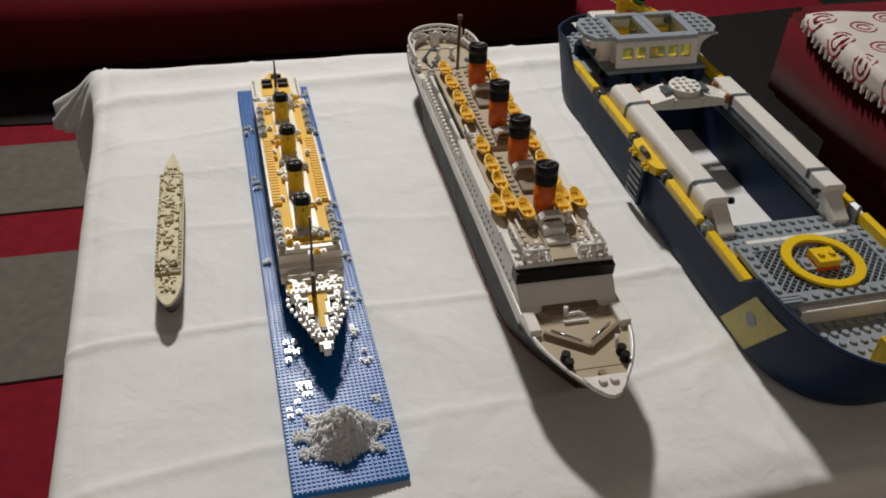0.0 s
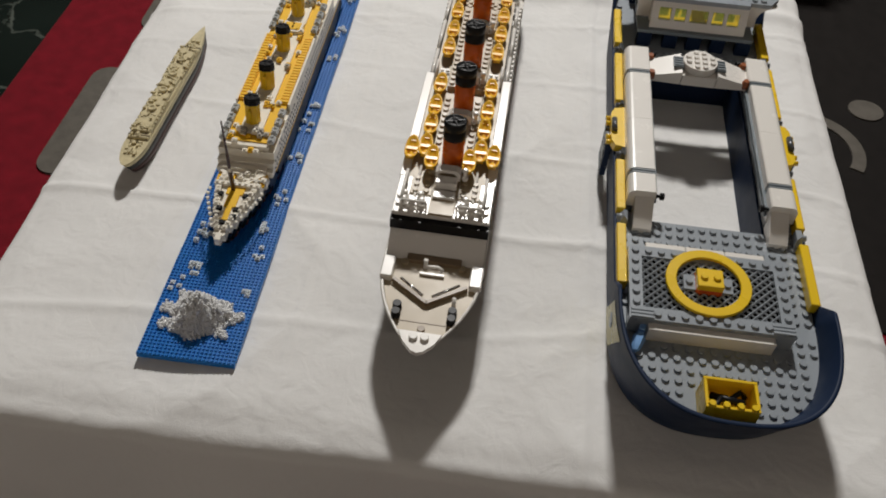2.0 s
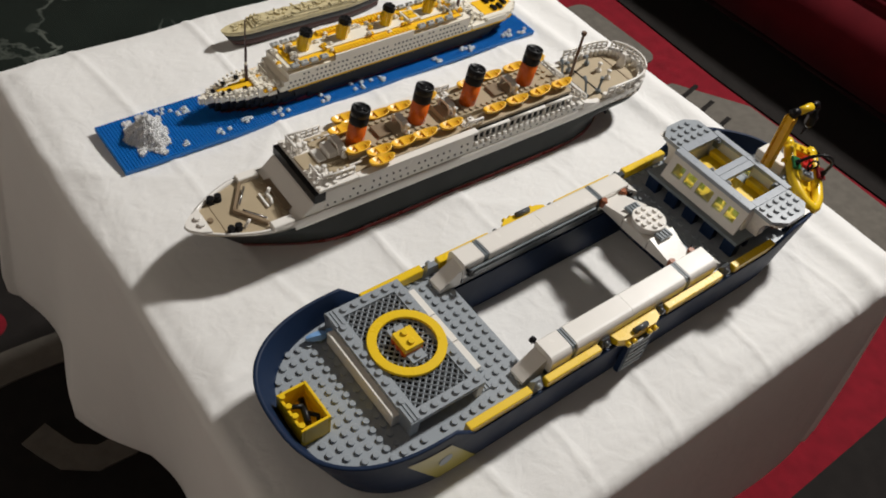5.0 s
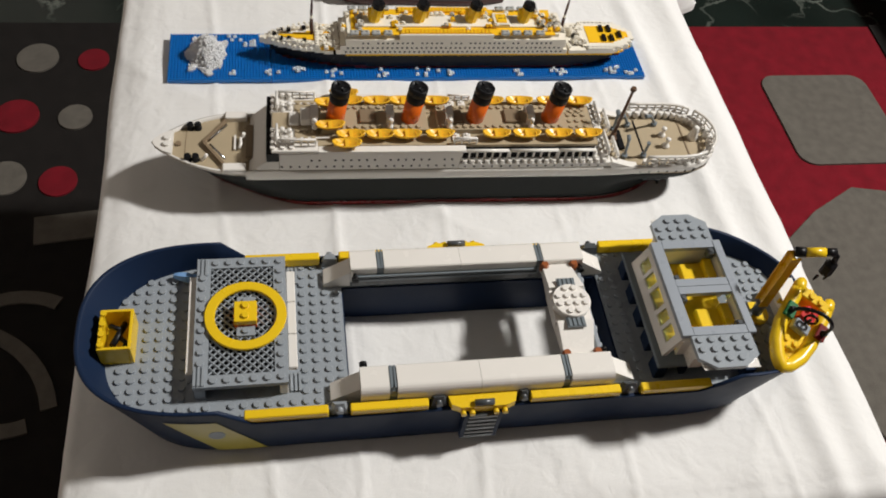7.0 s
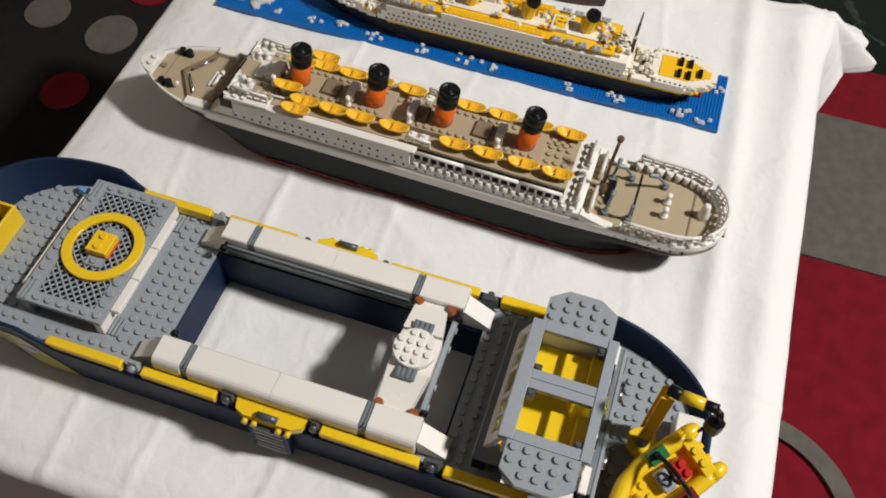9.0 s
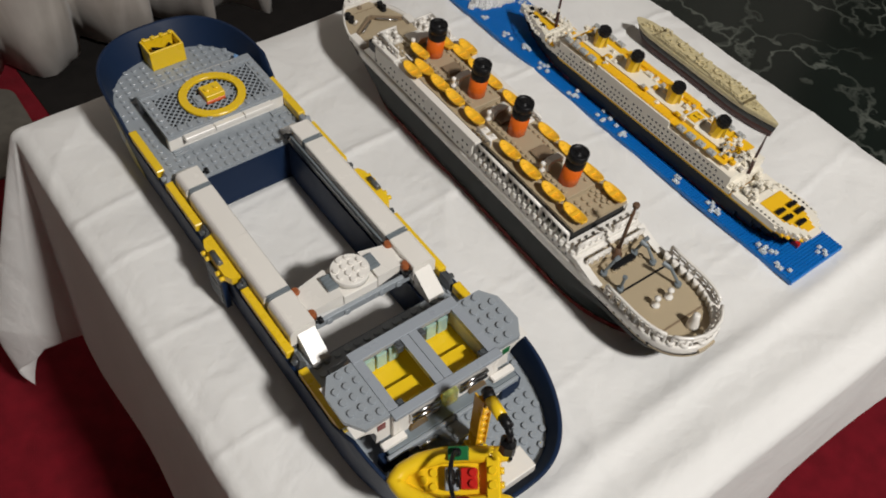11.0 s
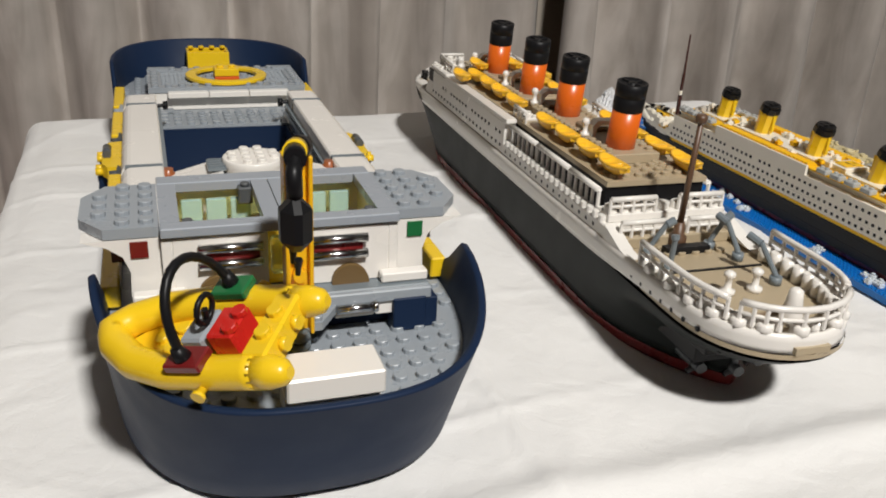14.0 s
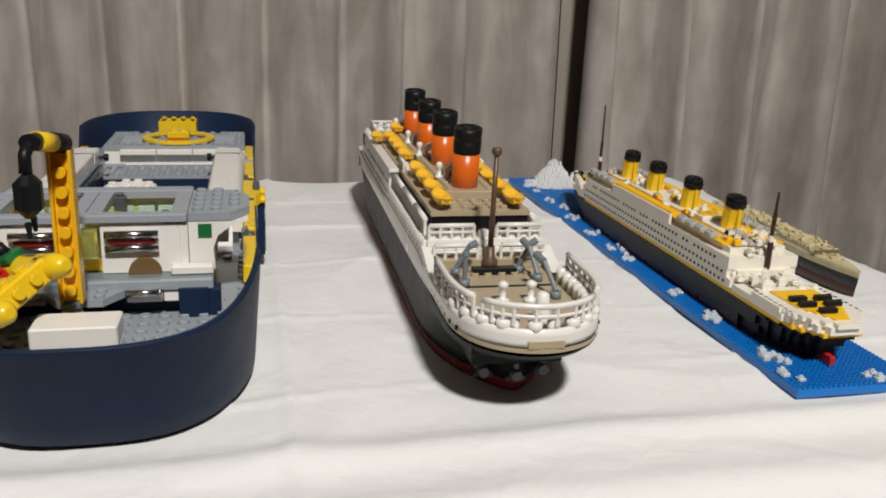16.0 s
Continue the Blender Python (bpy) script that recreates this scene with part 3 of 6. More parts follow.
# landing pad
pad_x0, pad_x1, pad_y0, pad_y1 = -0.0585, 0.0435, 0.041, 0.1015
bm = bmesh.new()
for a in ((pad_x0, pad_x1, pad_y0, pad_y0 + 0.0095), (pad_x0, pad_x1, pad_y1 - 0.0085, pad_y1), (pad_x0, pad_x0 + 0.0085, pad_y0 + 0.0095, pad_y1 - 0.0085), (pad_x1 - 0.0085, pad_x1, pad_y0 + 0.0095, pad_y1 - 0.0085)):
    box(bm, *a, 0.0505, 0.0540)
box(bm, pad_x0 + 0.002, pad_x1 - 0.002, pad_y0 + 0.004, pad_y1 - 0.003, 0.0488, 0.0503)
st = [(x, pad_y0 + 0.0045) for x in np.linspace(pad_x0 + 0.017, pad_x1 - 0.017, 9)]
st += [(x, pad_y1 - 0.0042) for x in np.linspace(pad_x0 + 0.0045, pad_x1 - 0.0045, 12)]
st += [(x, y) for x in (pad_x0 + 0.0042, pad_x1 - 0.0042) for y in np.linspace(pad_y0 + 0.013, pad_y1 - 0.013, 5)]
studs(bm, st, 0.0540)
landing = part("landing_pad", bm, GREY, survey, "grey landing pad with lattice grille")
bm = bmesh.new()
gx0, gx1, gy0, gy1 = pad_x0 + 0.0085, pad_x1 - 0.0085, pad_y0 + 0.0095, pad_y1 - 0.0085
step = 0.0056
for sgn in (1, -1):
    for k in range(-14, 34):
        c = gx0 + k * step
        pts = []
        y_lo, y_hi = gy0, gy1
        xa, xb = c, c + sgn * (gy1 - gy0)
        f0, f1 = 0.0, 1.0
        lo, hi = (gx0 - xa) / (xb - xa), (gx1 - xa) / (xb - xa)
        f0, f1 = max(0, min(lo, hi)), min(1, max(lo, hi))
        if f1 - f0 < 0.05:
            continue
        a = (xa + (xb - xa) * f0, gy0 + (gy1 - gy0) * f0)
        b = (xa + (xb - xa) * f1, gy0 + (gy1 - gy0) * f1)
        tube(bm, (*a, 0.0527 + 0.0002 * sgn), (*b, 0.0527 + 0.0002 * sgn), 0.00075, seg=4)
part("grille", bm, GREY, landing, "crossed lattice bars")
# Black sheet over the pad plate stands in for shade below the bars.
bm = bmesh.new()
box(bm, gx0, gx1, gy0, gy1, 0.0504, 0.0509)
part("grille_floor", bm, BLACK, landing, "black sheet painting the shade under the grille")
RC = (-0.0085, 0.0745)
bm = bmesh.new()
lathe(bm, (*RC, 0), [(0.0208, 0.0545), (0.0268, 0.0545), (0.0272, 0.0549), (0.0272, 0.0566), (0.0268, 0.0570), (0.0208, 0.0570), (0.0204, 0.0566), (0.0204, 0.0549), (0.0208, 0.0545)], 48, False, False)
part("ring", bm, YELLOW, landing, "flat yellow ring")
bm = bmesh.new()
box(bm, RC[0] - 0.0155, RC[0] - 0.008, RC[1] - 0.006, RC[1] + 0.006, 0.0535, 0.0550)
box(bm, RC[0] + 0.008, RC[0] + 0.0155, RC[1] - 0.006, RC[1] + 0.006, 0.0535, 0.0550)
studs(bm, [(RC[0] - 0.012, RC[1]), (RC[0] + 0.012, RC[1])], 0.0550)
part("pad_plate", bm, GREY, landing)
bm = bmesh.new()
box(bm, RC[0] - 0.0082, RC[0] + 0.0082, RC[1] - 0.0075, RC[1] + 0.0075, 0.0532, 0.0562, 0.0004)
for x in (-0.0055, 0, 0.0055):
    tube(bm, (RC[0] + x, RC[1] - 0.0083, 0.0548), (RC[0] + x, RC[1] - 0.007, 0.0548), 0.0014, seg=8)
part("lamp_plate", bm, plastic("orange red plastic", (0.7, 0.12, 0.02)), landing, "orange red plate")
bm = bmesh.new()
box(bm, RC[0] - 0.0082, RC[0] + 0.0082, RC[1] - 0.0075, RC[1] + 0.0075, 0.0564, 0.0612, 0.0004)
studs(bm, [(RC[0] - 0.004, RC[1]), (RC[0] + 0.004, RC[1])], 0.0612)
part("pad_brick", bm, YELLOW, landing, "small yellow brick")
for x0 in (pad_x0, pad_x1 - 0.0155):
    for k in range(3):
        bm = bmesh.new()
        box(bm, x0 + 0.0008, x0 + 0.0148, pad_y0 + 0.0005 + 0.0027 * k, pad_y0 + 0.0022 + 0.0027 * k, 0.0540, 0.0552)
        part("grille_tile", bm, GREY, landing)
        bm = bmesh.new()
        box(bm, x0 + 0.0008, x0 + 0.0148, pad_y1 + 0.001 + 0.0027 * k, pad_y1 + 0.0027 + 0.0027 * k, 0.0395, 0.0408)
        part("grille_tile", bm, GREY, landing)
# walls that carry the pad
for a, m_ in (((pad_x0 + 0.012, pad_x1 - 0.012, pad_y0 - 0.0052, pad_y0 + 0.0010), WHITE), ((pad_x0, pad_x0 + 0.014, pad_y0 + 0.0005, pad_y0 + 0.0075), GREY), ((pad_x1 - 0.014, pad_x1, pad_y0 + 0.0005, pad_y0 + 0.0075), GREY),
              ((pad_x0, pad_x1, pad_y1 - 0.006, pad_y1 - 0.0005), WHITE)):
    bm = bmesh.new()
    box(bm, *a, 0.0390, 0.0503, 0.0004)
    part("pad_wall", bm, m_, survey, "low brick wall under the pad")
bm = bmesh.new()
for a, b in ((pad_x0 + 0.012, pad_x0 + 0.038), (pad_x0 + 0.0384, pad_x0 + 0.064), (pad_x0 + 0.0644, pad_x1 - 0.012)):
    box(bm, a, b, pad_y1 + 0.0002, pad_y1 + 0.0062, 0.0480, 0.0520, 0.0005)
part("white_step", bm, WHITE, survey, "long white tile step")


# side beams over the hold
def beam(s):
    y_runs = ((0.147, 0.1655, 0), (0.1658, 0.1705, 1), (0.1708, 0.226, 0), (0.2262, 0.2825, 0), (0.2828, 0.2875, 1), (0.2878, 0.3180, 0))
    for a, b, grey in y_runs:
        prof = [(0.0392, 0.0455), (0.0392, 0.0600), (0.0400, 0.0608), (0.0535, 0.0606)]
        prof += [(0.0535 + 0.0047 * math.sin(radians(q)), 0.0545 + 0.0061 * math.cos(radians(q))) for q in (20, 40, 60, 80, 90)]
        prof += [(0.0582, 0.0455)]
        if grey:
            prof = [(0.0398, 0.0455), (0.0398, 0.0600), (0.0530, 0.0598), (0.0568, 0.0570), (0.0574, 0.0535), (0.0574, 0.0455)]
        bm = bmesh.new()
        r0 = [bm.verts.new((s * x, a, z)) for x, z in prof]
        r1 = [bm.verts.new((s * x, b, z)) for x, z in prof]
        n = len(prof)
        for k in range(n):
            bm.faces.new((r0[k], r0[(k + 1) % n], r1[(k + 1) % n], r1[k]))
        bm.faces.new(r0)
        bm.faces.new(r1)
        if grey:
            for q in (0.0011, 0.0036):
                xa, xb = sorted((s * 0.0395, s * 0.0560))
                box(bm, xa, xb, a + q - 0.0006, a + q + 0.0006, 0.0599, 0.0606)
        part("beam_plate" if grey else "beam_brick", bm, STEEL if grey else WHITE, survey, "grey grooved plate" if grey else "white rounded brick")
    for y_in, y_out in ((0.1468, 0.128), (0.3183, 0.3365)):
        bm = bmesh.new()
        v = [(0.0400, y_in, 0.0392), (0.0530, y_in, 0.0392), (0.0530, y_out, 0.0392), (0.0400, y_out, 0.0392),
             (0.0400, y_in, 0.0555), (0.0530, y_in, 0.0555), (0.0530, y_out, 0.0430), (0.0400, y_out, 0.0430)]
        vv = [bm.verts.new((s * x, y, z)) for x, y, z in v]
        for f in ((0, 1, 2, 3), (4, 5, 6, 7), (0, 1, 5, 4), (1, 2, 6, 5), (2, 3, 7, 6), (3, 0, 4, 7)):
            bm.faces.new([vv[i] for i in f])
        part("beam_end", bm, WHITE, survey, "white sloped end brick")
    bm = bmesh.new()
    xa, xb = sorted((s * 0.0372, s * 0.0398))
    box(bm, xa, xb, 0.150, 0.284, 0.0475, 0.0500)
    box(bm, xa, xb, 0.150, 0.284, 0.0520, 0.0535)
    part("slide_rail", bm, STEEL, survey, "grey slide rail")
    xa, xb = sorted((s * 0.0400, s * 0.0560))
    bm = bmesh.new()
    box(bm, xa, xb, 0.1480, 0.3170, 0.0389, 0.0453)
    part("beam_bed", bm, DGREY, survey, "dark grey beam support")
    for y in (0.150, 0.316):
        bm = bmesh.new()
        tube(bm, (s * 0.0330, y, 0.0545), (s * 0.0480, y, 0.0545), 0.0012, seg=8)
        tube(bm, (s * 0.0330, y, 0.0545), (s * 0.0358, y, 0.0545), 0.0026, seg=14)
        part("pin", bm, BLACK, survey, "black pin")
    for y in (0.2885, 0.3105):
        bm = bmesh.new()
        lathe(bm, (s * 0.0375, y, 0.053), [(0.0033, 0), (0.0033, 0.0045), (0.0024, 0.0052), (0.0024, 0.0066)], 12)
        part("brown_stud", bm, plastic("copper brown", (0.30, 0.09, 0.03)), survey, "copper brown stud")


beam(1)
beam(-1)

# cross bridge with the round plate
for s in (-1, 1):
    bm = bmesh.new()
    v = [(0.0392, 0.287, 0.0510), (0.0392, 0.308, 0.0510), (0.0140, 0.312, 0.0510), (0.0140, 0.286, 0.0510),
         (0.0392, 0.287, 0.0560), (0.0392, 0.308, 0.0560), (0.0140, 0.312, 0.0625), (0.0140, 0.286, 0.0625)]
    vv = [bm.verts.new((s * x, y, z)) for x, y, z in v]
    for f in ((0, 1, 2, 3), (4, 5, 6, 7), (0, 1, 5, 4), (1, 2, 6, 5), (2, 3, 7, 6), (3, 0, 4, 7)):
        bm.faces.new([vv[i] for i in f])
    part("bridge_arm", bm, WHITE, survey, "white sloped bridge arm")
    bm = bmesh.new()
    xa, xb = sorted((s * 0.0125, s * 0.0205))
    box(bm, xa, xb, 0.292, 0.305, 0.0625, 0.0640)
    for k in range(4):
        box(bm, xa + 0.0005, xb - 0.0005, 0.2930 + 0.0032 * k, 0.2945 + 0.0032 * k, 0.0640, 0.0648)
    part("bridge_grille", bm, STEEL, survey)
bm = bmesh.new()
box(bm, -0.0135, 0.0135, 0.2855, 0.3125, 0.0508, 0.0600, 0.0005)
part("bridge_middle", bm, WHITE, survey)
bm = bmesh.new()
box(bm, -0.038, 0.038, 0.3128, 0.3162, 0.0455, 0.0525, 0.0006)
for x in (-0.028, -0.014, 0.014, 0.028):
    tube(bm, (x, 0.3160, 0.0490), (x, 0.3175, 0.0490), 0.0024, seg=12)
part("bridge_beam", bm, GREY, survey, "grey beam with pin holes")
bm = bmesh.new()
lathe(bm, (0, 0.2985, 0.0602), [(0.0122, 0), (0.0134, 0.0012), (0.0137, 0.0060), (0.0132, 0.0066)], 36)
studs(bm, [(x * P * 0.78, 0.2985 + y * P * 0.78) for x in (-1.5, -0.5, 0.5, 1.5) for y in (-1.5, -0.5, 0.5, 1.5) if abs(x * y) < 2], 0.0668, 0.0021)
part("round_plate", bm, WHITE, survey, "round white studded plate")

# deckhouse
CX = 0.003
for x in (-0.050, -0.024, 0.0, 0.024, 0.050):
    for y in (0.350, 0.424):
        if abs(x) < 0.03 and y > 0.4:
            continue
        bm = bmesh.new()
        box(bm, CX + x * 0.84 - 0.006, CX + x * 0.84 + 0.006, y - 0.004 + (0.006 if y < 0.4 else -0.002), y + 0.004 + (0.006 if y < 0.4 else -0.002), 0.0389, 0.0518, 0.0004)
        part("column", bm, NAVY, survey, "navy support column")
bm = bmesh.new()
box(bm, CX - 0.046, CX + 0.046, 0.372, 0.376, 0.0389, 0.0518)
box(bm, CX - 0.046, CX + 0.046, 0.412, 0.416, 0.0389, 0.0518)
part("lower_wall", bm, NAVY, survey, "navy lower wall")
bm = bmesh.new()
box(bm, CX - 0.050, CX + 0.048, 0.3515, 0.4225, 0.0520, 0.0554, 0.0005)
part("platform", bm, STEEL, survey, "grey deckhouse platform")
for s in (-1, 1):
    xa, xb = sorted((CX + s * 0.0005, CX + s * 0.0500))
    bm = bmesh.new()
    box(bm, xa, xb, 0.4227, 0.4252, 0.0508, 0.0552, 0.0005)
    part("platform_lip", bm, GREY, survey, "grey platform edge")
    for k in range(2):
        xc = CX + s * (0.0225 + 0.0145 * k)
        bm = bmesh.new()
        box(bm, xc - 0.0070, xc + 0.0070, 0.4177, 0.4237, 0.0455, 0.0506, 0.0004)
        part("white_brick", bm, WHITE, survey)
    bm = bmesh.new()
    box(bm, CX + s * 0.0485 - 0.0042, CX + s * 0.0485 + 0.0042, 0.4165, 0.4245, 0.0389, 0.0506, 0.0004)
    part("corner_column", bm, NAVY, survey, "navy corner column")
    bm = bmesh.new()
    tube(bm, (CX + s * 0.0225 - 0.0070, 0.4270, 0.0506), (CX + s * 0.0225 + 0.0070, 0.4270, 0.0506), 0.0016, seg=12)
    tube(bm, (CX + s * 0.0225 + s * 0.0058, 0.4270, 0.0506), (CX + s * 0.0225 + s * 0.0073, 0.4270, 0.0506), 0.0021, seg=12)
    part("chrome_bar", bm, SILVER, survey, "chrome bar")
    # foot of the flared bricks, standing out behind the house
    xa, xb = sorted((CX + s * 0.0330, CX + s * 0.0500))
    bm = bmesh.new()
    box(bm, xa, xb, 0.4152, 0.4200, 0.0556, 0.0592, 0.0005)
    part("white_ledge", bm, WHITE, survey, "white brick ledge behind the house")
# studded grey plate with cut corners beside the crane
bm = bmesh.new()
prism(bm, [(CX - 0.0160, 0.4254), (CX + 0.0160, 0.4254), (CX + 0.0085, 0.4370), (CX - 0.0085, 0.4370)], 0.0490, 0.0520)
studs(bm, [(CX + x, y) for x in (-0.0070, 0.0070) for y in (0.4285, 0.4345)], 0.0520, 0.0021)
part("aft_step", bm, GREY, survey, "grey plate with cut corners")
# house walls
Z0, Z1 = 0.0600, 0.0808
house = new("deckhouse")
house.parent = survey
house.matrix_local = pose(CX, 0, -0.0045)
for s in (-1, 1):
    bm = bmesh.new()
    xa, xb = sorted((s * 0.0400, s * 0.0365))
    box(bm, xa, xb, 0.366, 0.4150, Z0, Z1, 0.0003)
    part("side_wall", bm, WHITE, house)
    bm = bmesh.new()
    xa, xb = sorted((s * 0.0365, s * 0.0056))
    box(bm, xa, xb, 0.4116, 0.4150, Z0, Z1, 0.0003)
    part("aft_wall", bm, WHITE, house)
    for z in (0.0712, 0.0770):
        bm = bmesh.new()
        xa, xb = sorted((s * 0.0075, s * 0.0285))
        tube(bm, (xa, 0.4167, z), (xb, 0.4167, z), 0.0017, seg=14)
        part("chrome_pipe", bm, SILVER, house, "chrome horizontal pipe")
    bm = bmesh.new()
    xa, xb = sorted((s * 0.0085, s * 0.0270))
    box(bm, xa, xb, 0.4152, 0.4161, 0.0722, 0.0760)
    part("brown_panel", bm, DRED, house, "dark red panel")
    bm = bmesh.new()
    tube(bm, (s * 0.0225, 0.4135, 0.0605), (s * 0.0225, 0.4173, 0.0605), 0.0066, seg=22)
    part("porthole", bm, plastic("clear brown", (0.16, 0.10, 0.04), 0.15), house, "brown tinted porthole")
    # flared bricks under the wings
    prof = [(0.0402, Z0), (0.0505, Z0), (0.0500, 0.0690), (0.0520, 0.0745), (0.0570, 0.0782), (0.0645, 0.0806), (0.0402, 0.0806)]
    for ya, yb in ((0.372, 0.381), (0.403, 0.412)):
        bm = bmesh.new()
        r0 = [bm.verts.new((s * x, ya, z)) for x, z in prof]
        r1 = [bm.verts.new((s * x, yb, z)) for x, z in prof]
        for k in range(7):
            bm.faces.new((r0[k], r0[(k + 1) % 7], r1[(k + 1) % 7], r1[k]))
        bm.faces.new(r0)
        bm.faces.new(r1)
        part("flared_brick", bm, WHITE, house, "white flared brick")
    bm = bmesh.new()
    xa, xb = sorted((s * 0.0402, s * 0.0560))
    box(bm, xa, xb, 0.3812, 0.4028, 0.0690, 0.0760)
    part("wing_box", bm, BROWN if s > 0 else WHITE, house)
    bm = bmesh.new()
    xa, xb = sorted((s * 0.0440, s * 0.0496))
    box(bm, xa, xb, 0.4121, 0.4127, 0.0742, 0.0798)
    part("side_light", bm, DRED if s > 0 else GREEN, house, "dark red side lamp" if s > 0 else "green side lamp")
    # wings
    bm = bmesh.new()
    out = [(0.0402, 0.3690), (0.0575, 0.3690), (0.0652, 0.3800), (0.0652, 0.4005), (0.0575, 0.4120), (0.0402, 0.4120)]
    if s < 0:
        out = [(-x, y) for x, y in out[::-1]]
    prism(bm, out, 0.0810, 0.0845)
    pts = [(s * (0.0440 + P * 0.93 * i), 0.3735 + P * 1.06 * j) for i in range(3) for j in range(5)]
    studs(bm, [p for p in pts if not (abs(p[0]) > 0.056 and (p[1] < 0.378 or p[1] > 0.404))], 0.0845)
    part("wing", bm, GREY, house, "grey studded roof wing")
bm = bmesh.new()
v = [(-0.040, 0.3560, Z0), (0.040, 0.3560, Z0), (0.040, 0.3590, Z0), (-0.040, 0.3590, Z0), (-0.0395, 0.3640, Z1), (0.0395, 0.3640, Z1), (0.0395, 0.3675, Z1), (-0.0395, 0.3675, Z1)]


def front_y(z):
    return 0.3560 + (z - Z0) / (Z1 - Z0) * 0.0080


cells = [(-0.0335, -0.0235), (-0.0205, -0.0110), (-0.0075, 0.0075), (0.0110, 0.0205), (0.0235, 0.0335)]
zl, zh = 0.0665, 0.0765
edges = [-0.0400] + [e for c in cells for e in c] + [0.0400]


def slant(bm, xa, xb, za, zb, d0, d1):
    q = [bm.verts.new((x, front_y(z) + d, z)) for d in (d0, d1) for x, z in ((xa, za), (xb, za), (xb, zb), (xa, zb))]
    for f in ((0, 1, 2, 3), (4, 5, 6, 7), (0, 1, 5, 4), (1, 2, 6, 5), (2, 3, 7, 6), (3, 0, 4, 7)):
        bm.faces.new([q[i] for i in f])


slant(bm, -0.040, 0.040, Z0, zl, 0, 0.003)
slant(bm, -0.040, 0.040, zh, Z1, 0, 0.003)
for k in range(0, len(edges), 2):
    slant(bm, edges[k], edges[k + 1], zl, zh, 0, 0.003)
part("front_wall", bm, WHITE, house, "white sloped front wall")
for k, (a, b) in enumerate(cells):
    bm = bmesh.new()
    slant(bm, a, b, zl, zh, 0.001, 0.002)
    part("window_pane", bm, YCLEAR, house, "clear yellow window pane")
bm = bmesh.new()
box(bm, -0.0362, 0.0362, 0.3640, 0.4114, 0.0603, 0.0620)
for s in (-1, 1):
    box(bm, s * 0.020 - 0.012, s * 0.020 + 0.012, 0.388, 0.4112, 0.0620, 0.0680, 0.0008)
    box(bm, s * 0.020 - 0.012, s * 0.020 + 0.012, 0.404, 0.4112, 0.0680, 0.0740, 0.0008)
part("cabin_floor", bm, YELLOW, house, "yellow cabin floor and seats")
for s in (-1, 1):
    bm = bmesh.new()
    for x in (0.010, 0.019, 0.028):
        box(bm, s * x - 0.0037, s * x + 0.0037, 0.3695, 0.3715, 0.0640, 0.0780, 0.0003)
    part("inner_window", bm, MINT, house, "pale green window blocks")
# roof frame
bm = bmesh.new()
oy0, oy1 = 0.3715, 0.4105
box(bm, -0.0400, 0.0400, 0.3630, oy0, 0.0812, 0.0852, 0.0004)
box(bm, -0.0400, 0.0400, oy1, 0.4168, 0.0818, 0.0852, 0.0004)
for a, b in ((-0.0400, -0.0335), (-0.0062, -0.0002), (0.0002, 0.0062), (0.0335, 0.0400)):
    box(bm, a, b, oy0 + 0.0002, oy1 - 0.0002, 0.0812, 0.0850)
part("roof_frame", bm, plastic("smooth grey plastic", (0.31, 0.34, 0.38)), house, "smooth grey roof frame with two openings")
for s in (-1, 1):
    for x, y in ((0.0085, 0.3740), (0.0310, 0.4080)):
        bm = bmesh.new()
        box(bm, s * x - 0.0026, s * x + 0.0026, y - 0.0026, y + 0.0026, 0.0770, 0.0835, 0.0005)
        tube(bm, (s * x, y, 0.0835), (s * x, y, 0.0848), 0.0017, seg=10)
        part("corner_block", bm, DGREY, house, "dark grey corner block")
bm = bmesh.new()
box(bm, -0.0050, 0.0050, 0.4150, 0.4195, 0.0670, 0.0800, 0.0008)
part("clear_lamp", bm, YCLEAR, house, "clear yellow block")

# crane
bm = bmesh.new()
lathe(bm, (0.004, 0.4465, 0.0390), [(0.0095, 0), (0.0100, 0.0010), (0.0100, 0.0028), (0.0095, 0.0034)], 24)
crane = part("crane", bm, YELLOW, survey, "yellow crane with hanging claw")
bm = bmesh.new()
for k in range(4):
    lathe(bm, (0.004, 0.4465, 0.0425 + 0.0032 * k), [(0.0032, 0), (0.0040, 0.0006), (0.0040, 0.0020), (0.0032, 0.0026)], 14)
part("spring_post", bm, STEEL, crane)
bm = bmesh.new()
for s in (-1, 1):
    box(bm, 0.0035 + s * 0.0036 - 0.0006, 0.0035 + s * 0.0036 + 0.0006, 0.4420, 0.4495, 0.0550, 0.1130, 0.0003)
box(bm, 0.0000, 0.0070, 0.4448, 0.4462, 0.0555, 0.1120)
for k in range(7):
    tube(bm, (0.0035, 0.4462, 0.0600 + 0.0075 * k), (0.0035, 0.4495, 0.0600 + 0.0075 * k), 0.0021, seg=10)
part("mast", bm, plastic("deep yellow plastic", (0.83, 0.46, 0.012)), crane, "yellow girder with pins")
bm = bmesh.new()
tube(bm, (0.0020, 0.4455, 0.1150), (0.0045, 0.4520, 0.1165), 0.0036, seg=12)
tube(bm, (0.0068, 0.4640, 0.1190), (0.0078, 0.4715, 0.1195), 0.0030, seg=12)
part("joint", bm, BLACK, crane, "black joint")
bm = bmesh.new()
tube(bm, (0.0043, 0.4515, 0.1163), (0.0070, 0.4645, 0.1190), 0.0034, seg=14)
part("boom", bm, YELLOW, crane, "yellow boom tube")
bm = bmesh.new()
wire(bm, [(0.0078, 0.4700, 0.1190), (0.0086, 0.4735, 0.1160), (0.0086, 0.4745, 0.1100)], 0.0022)
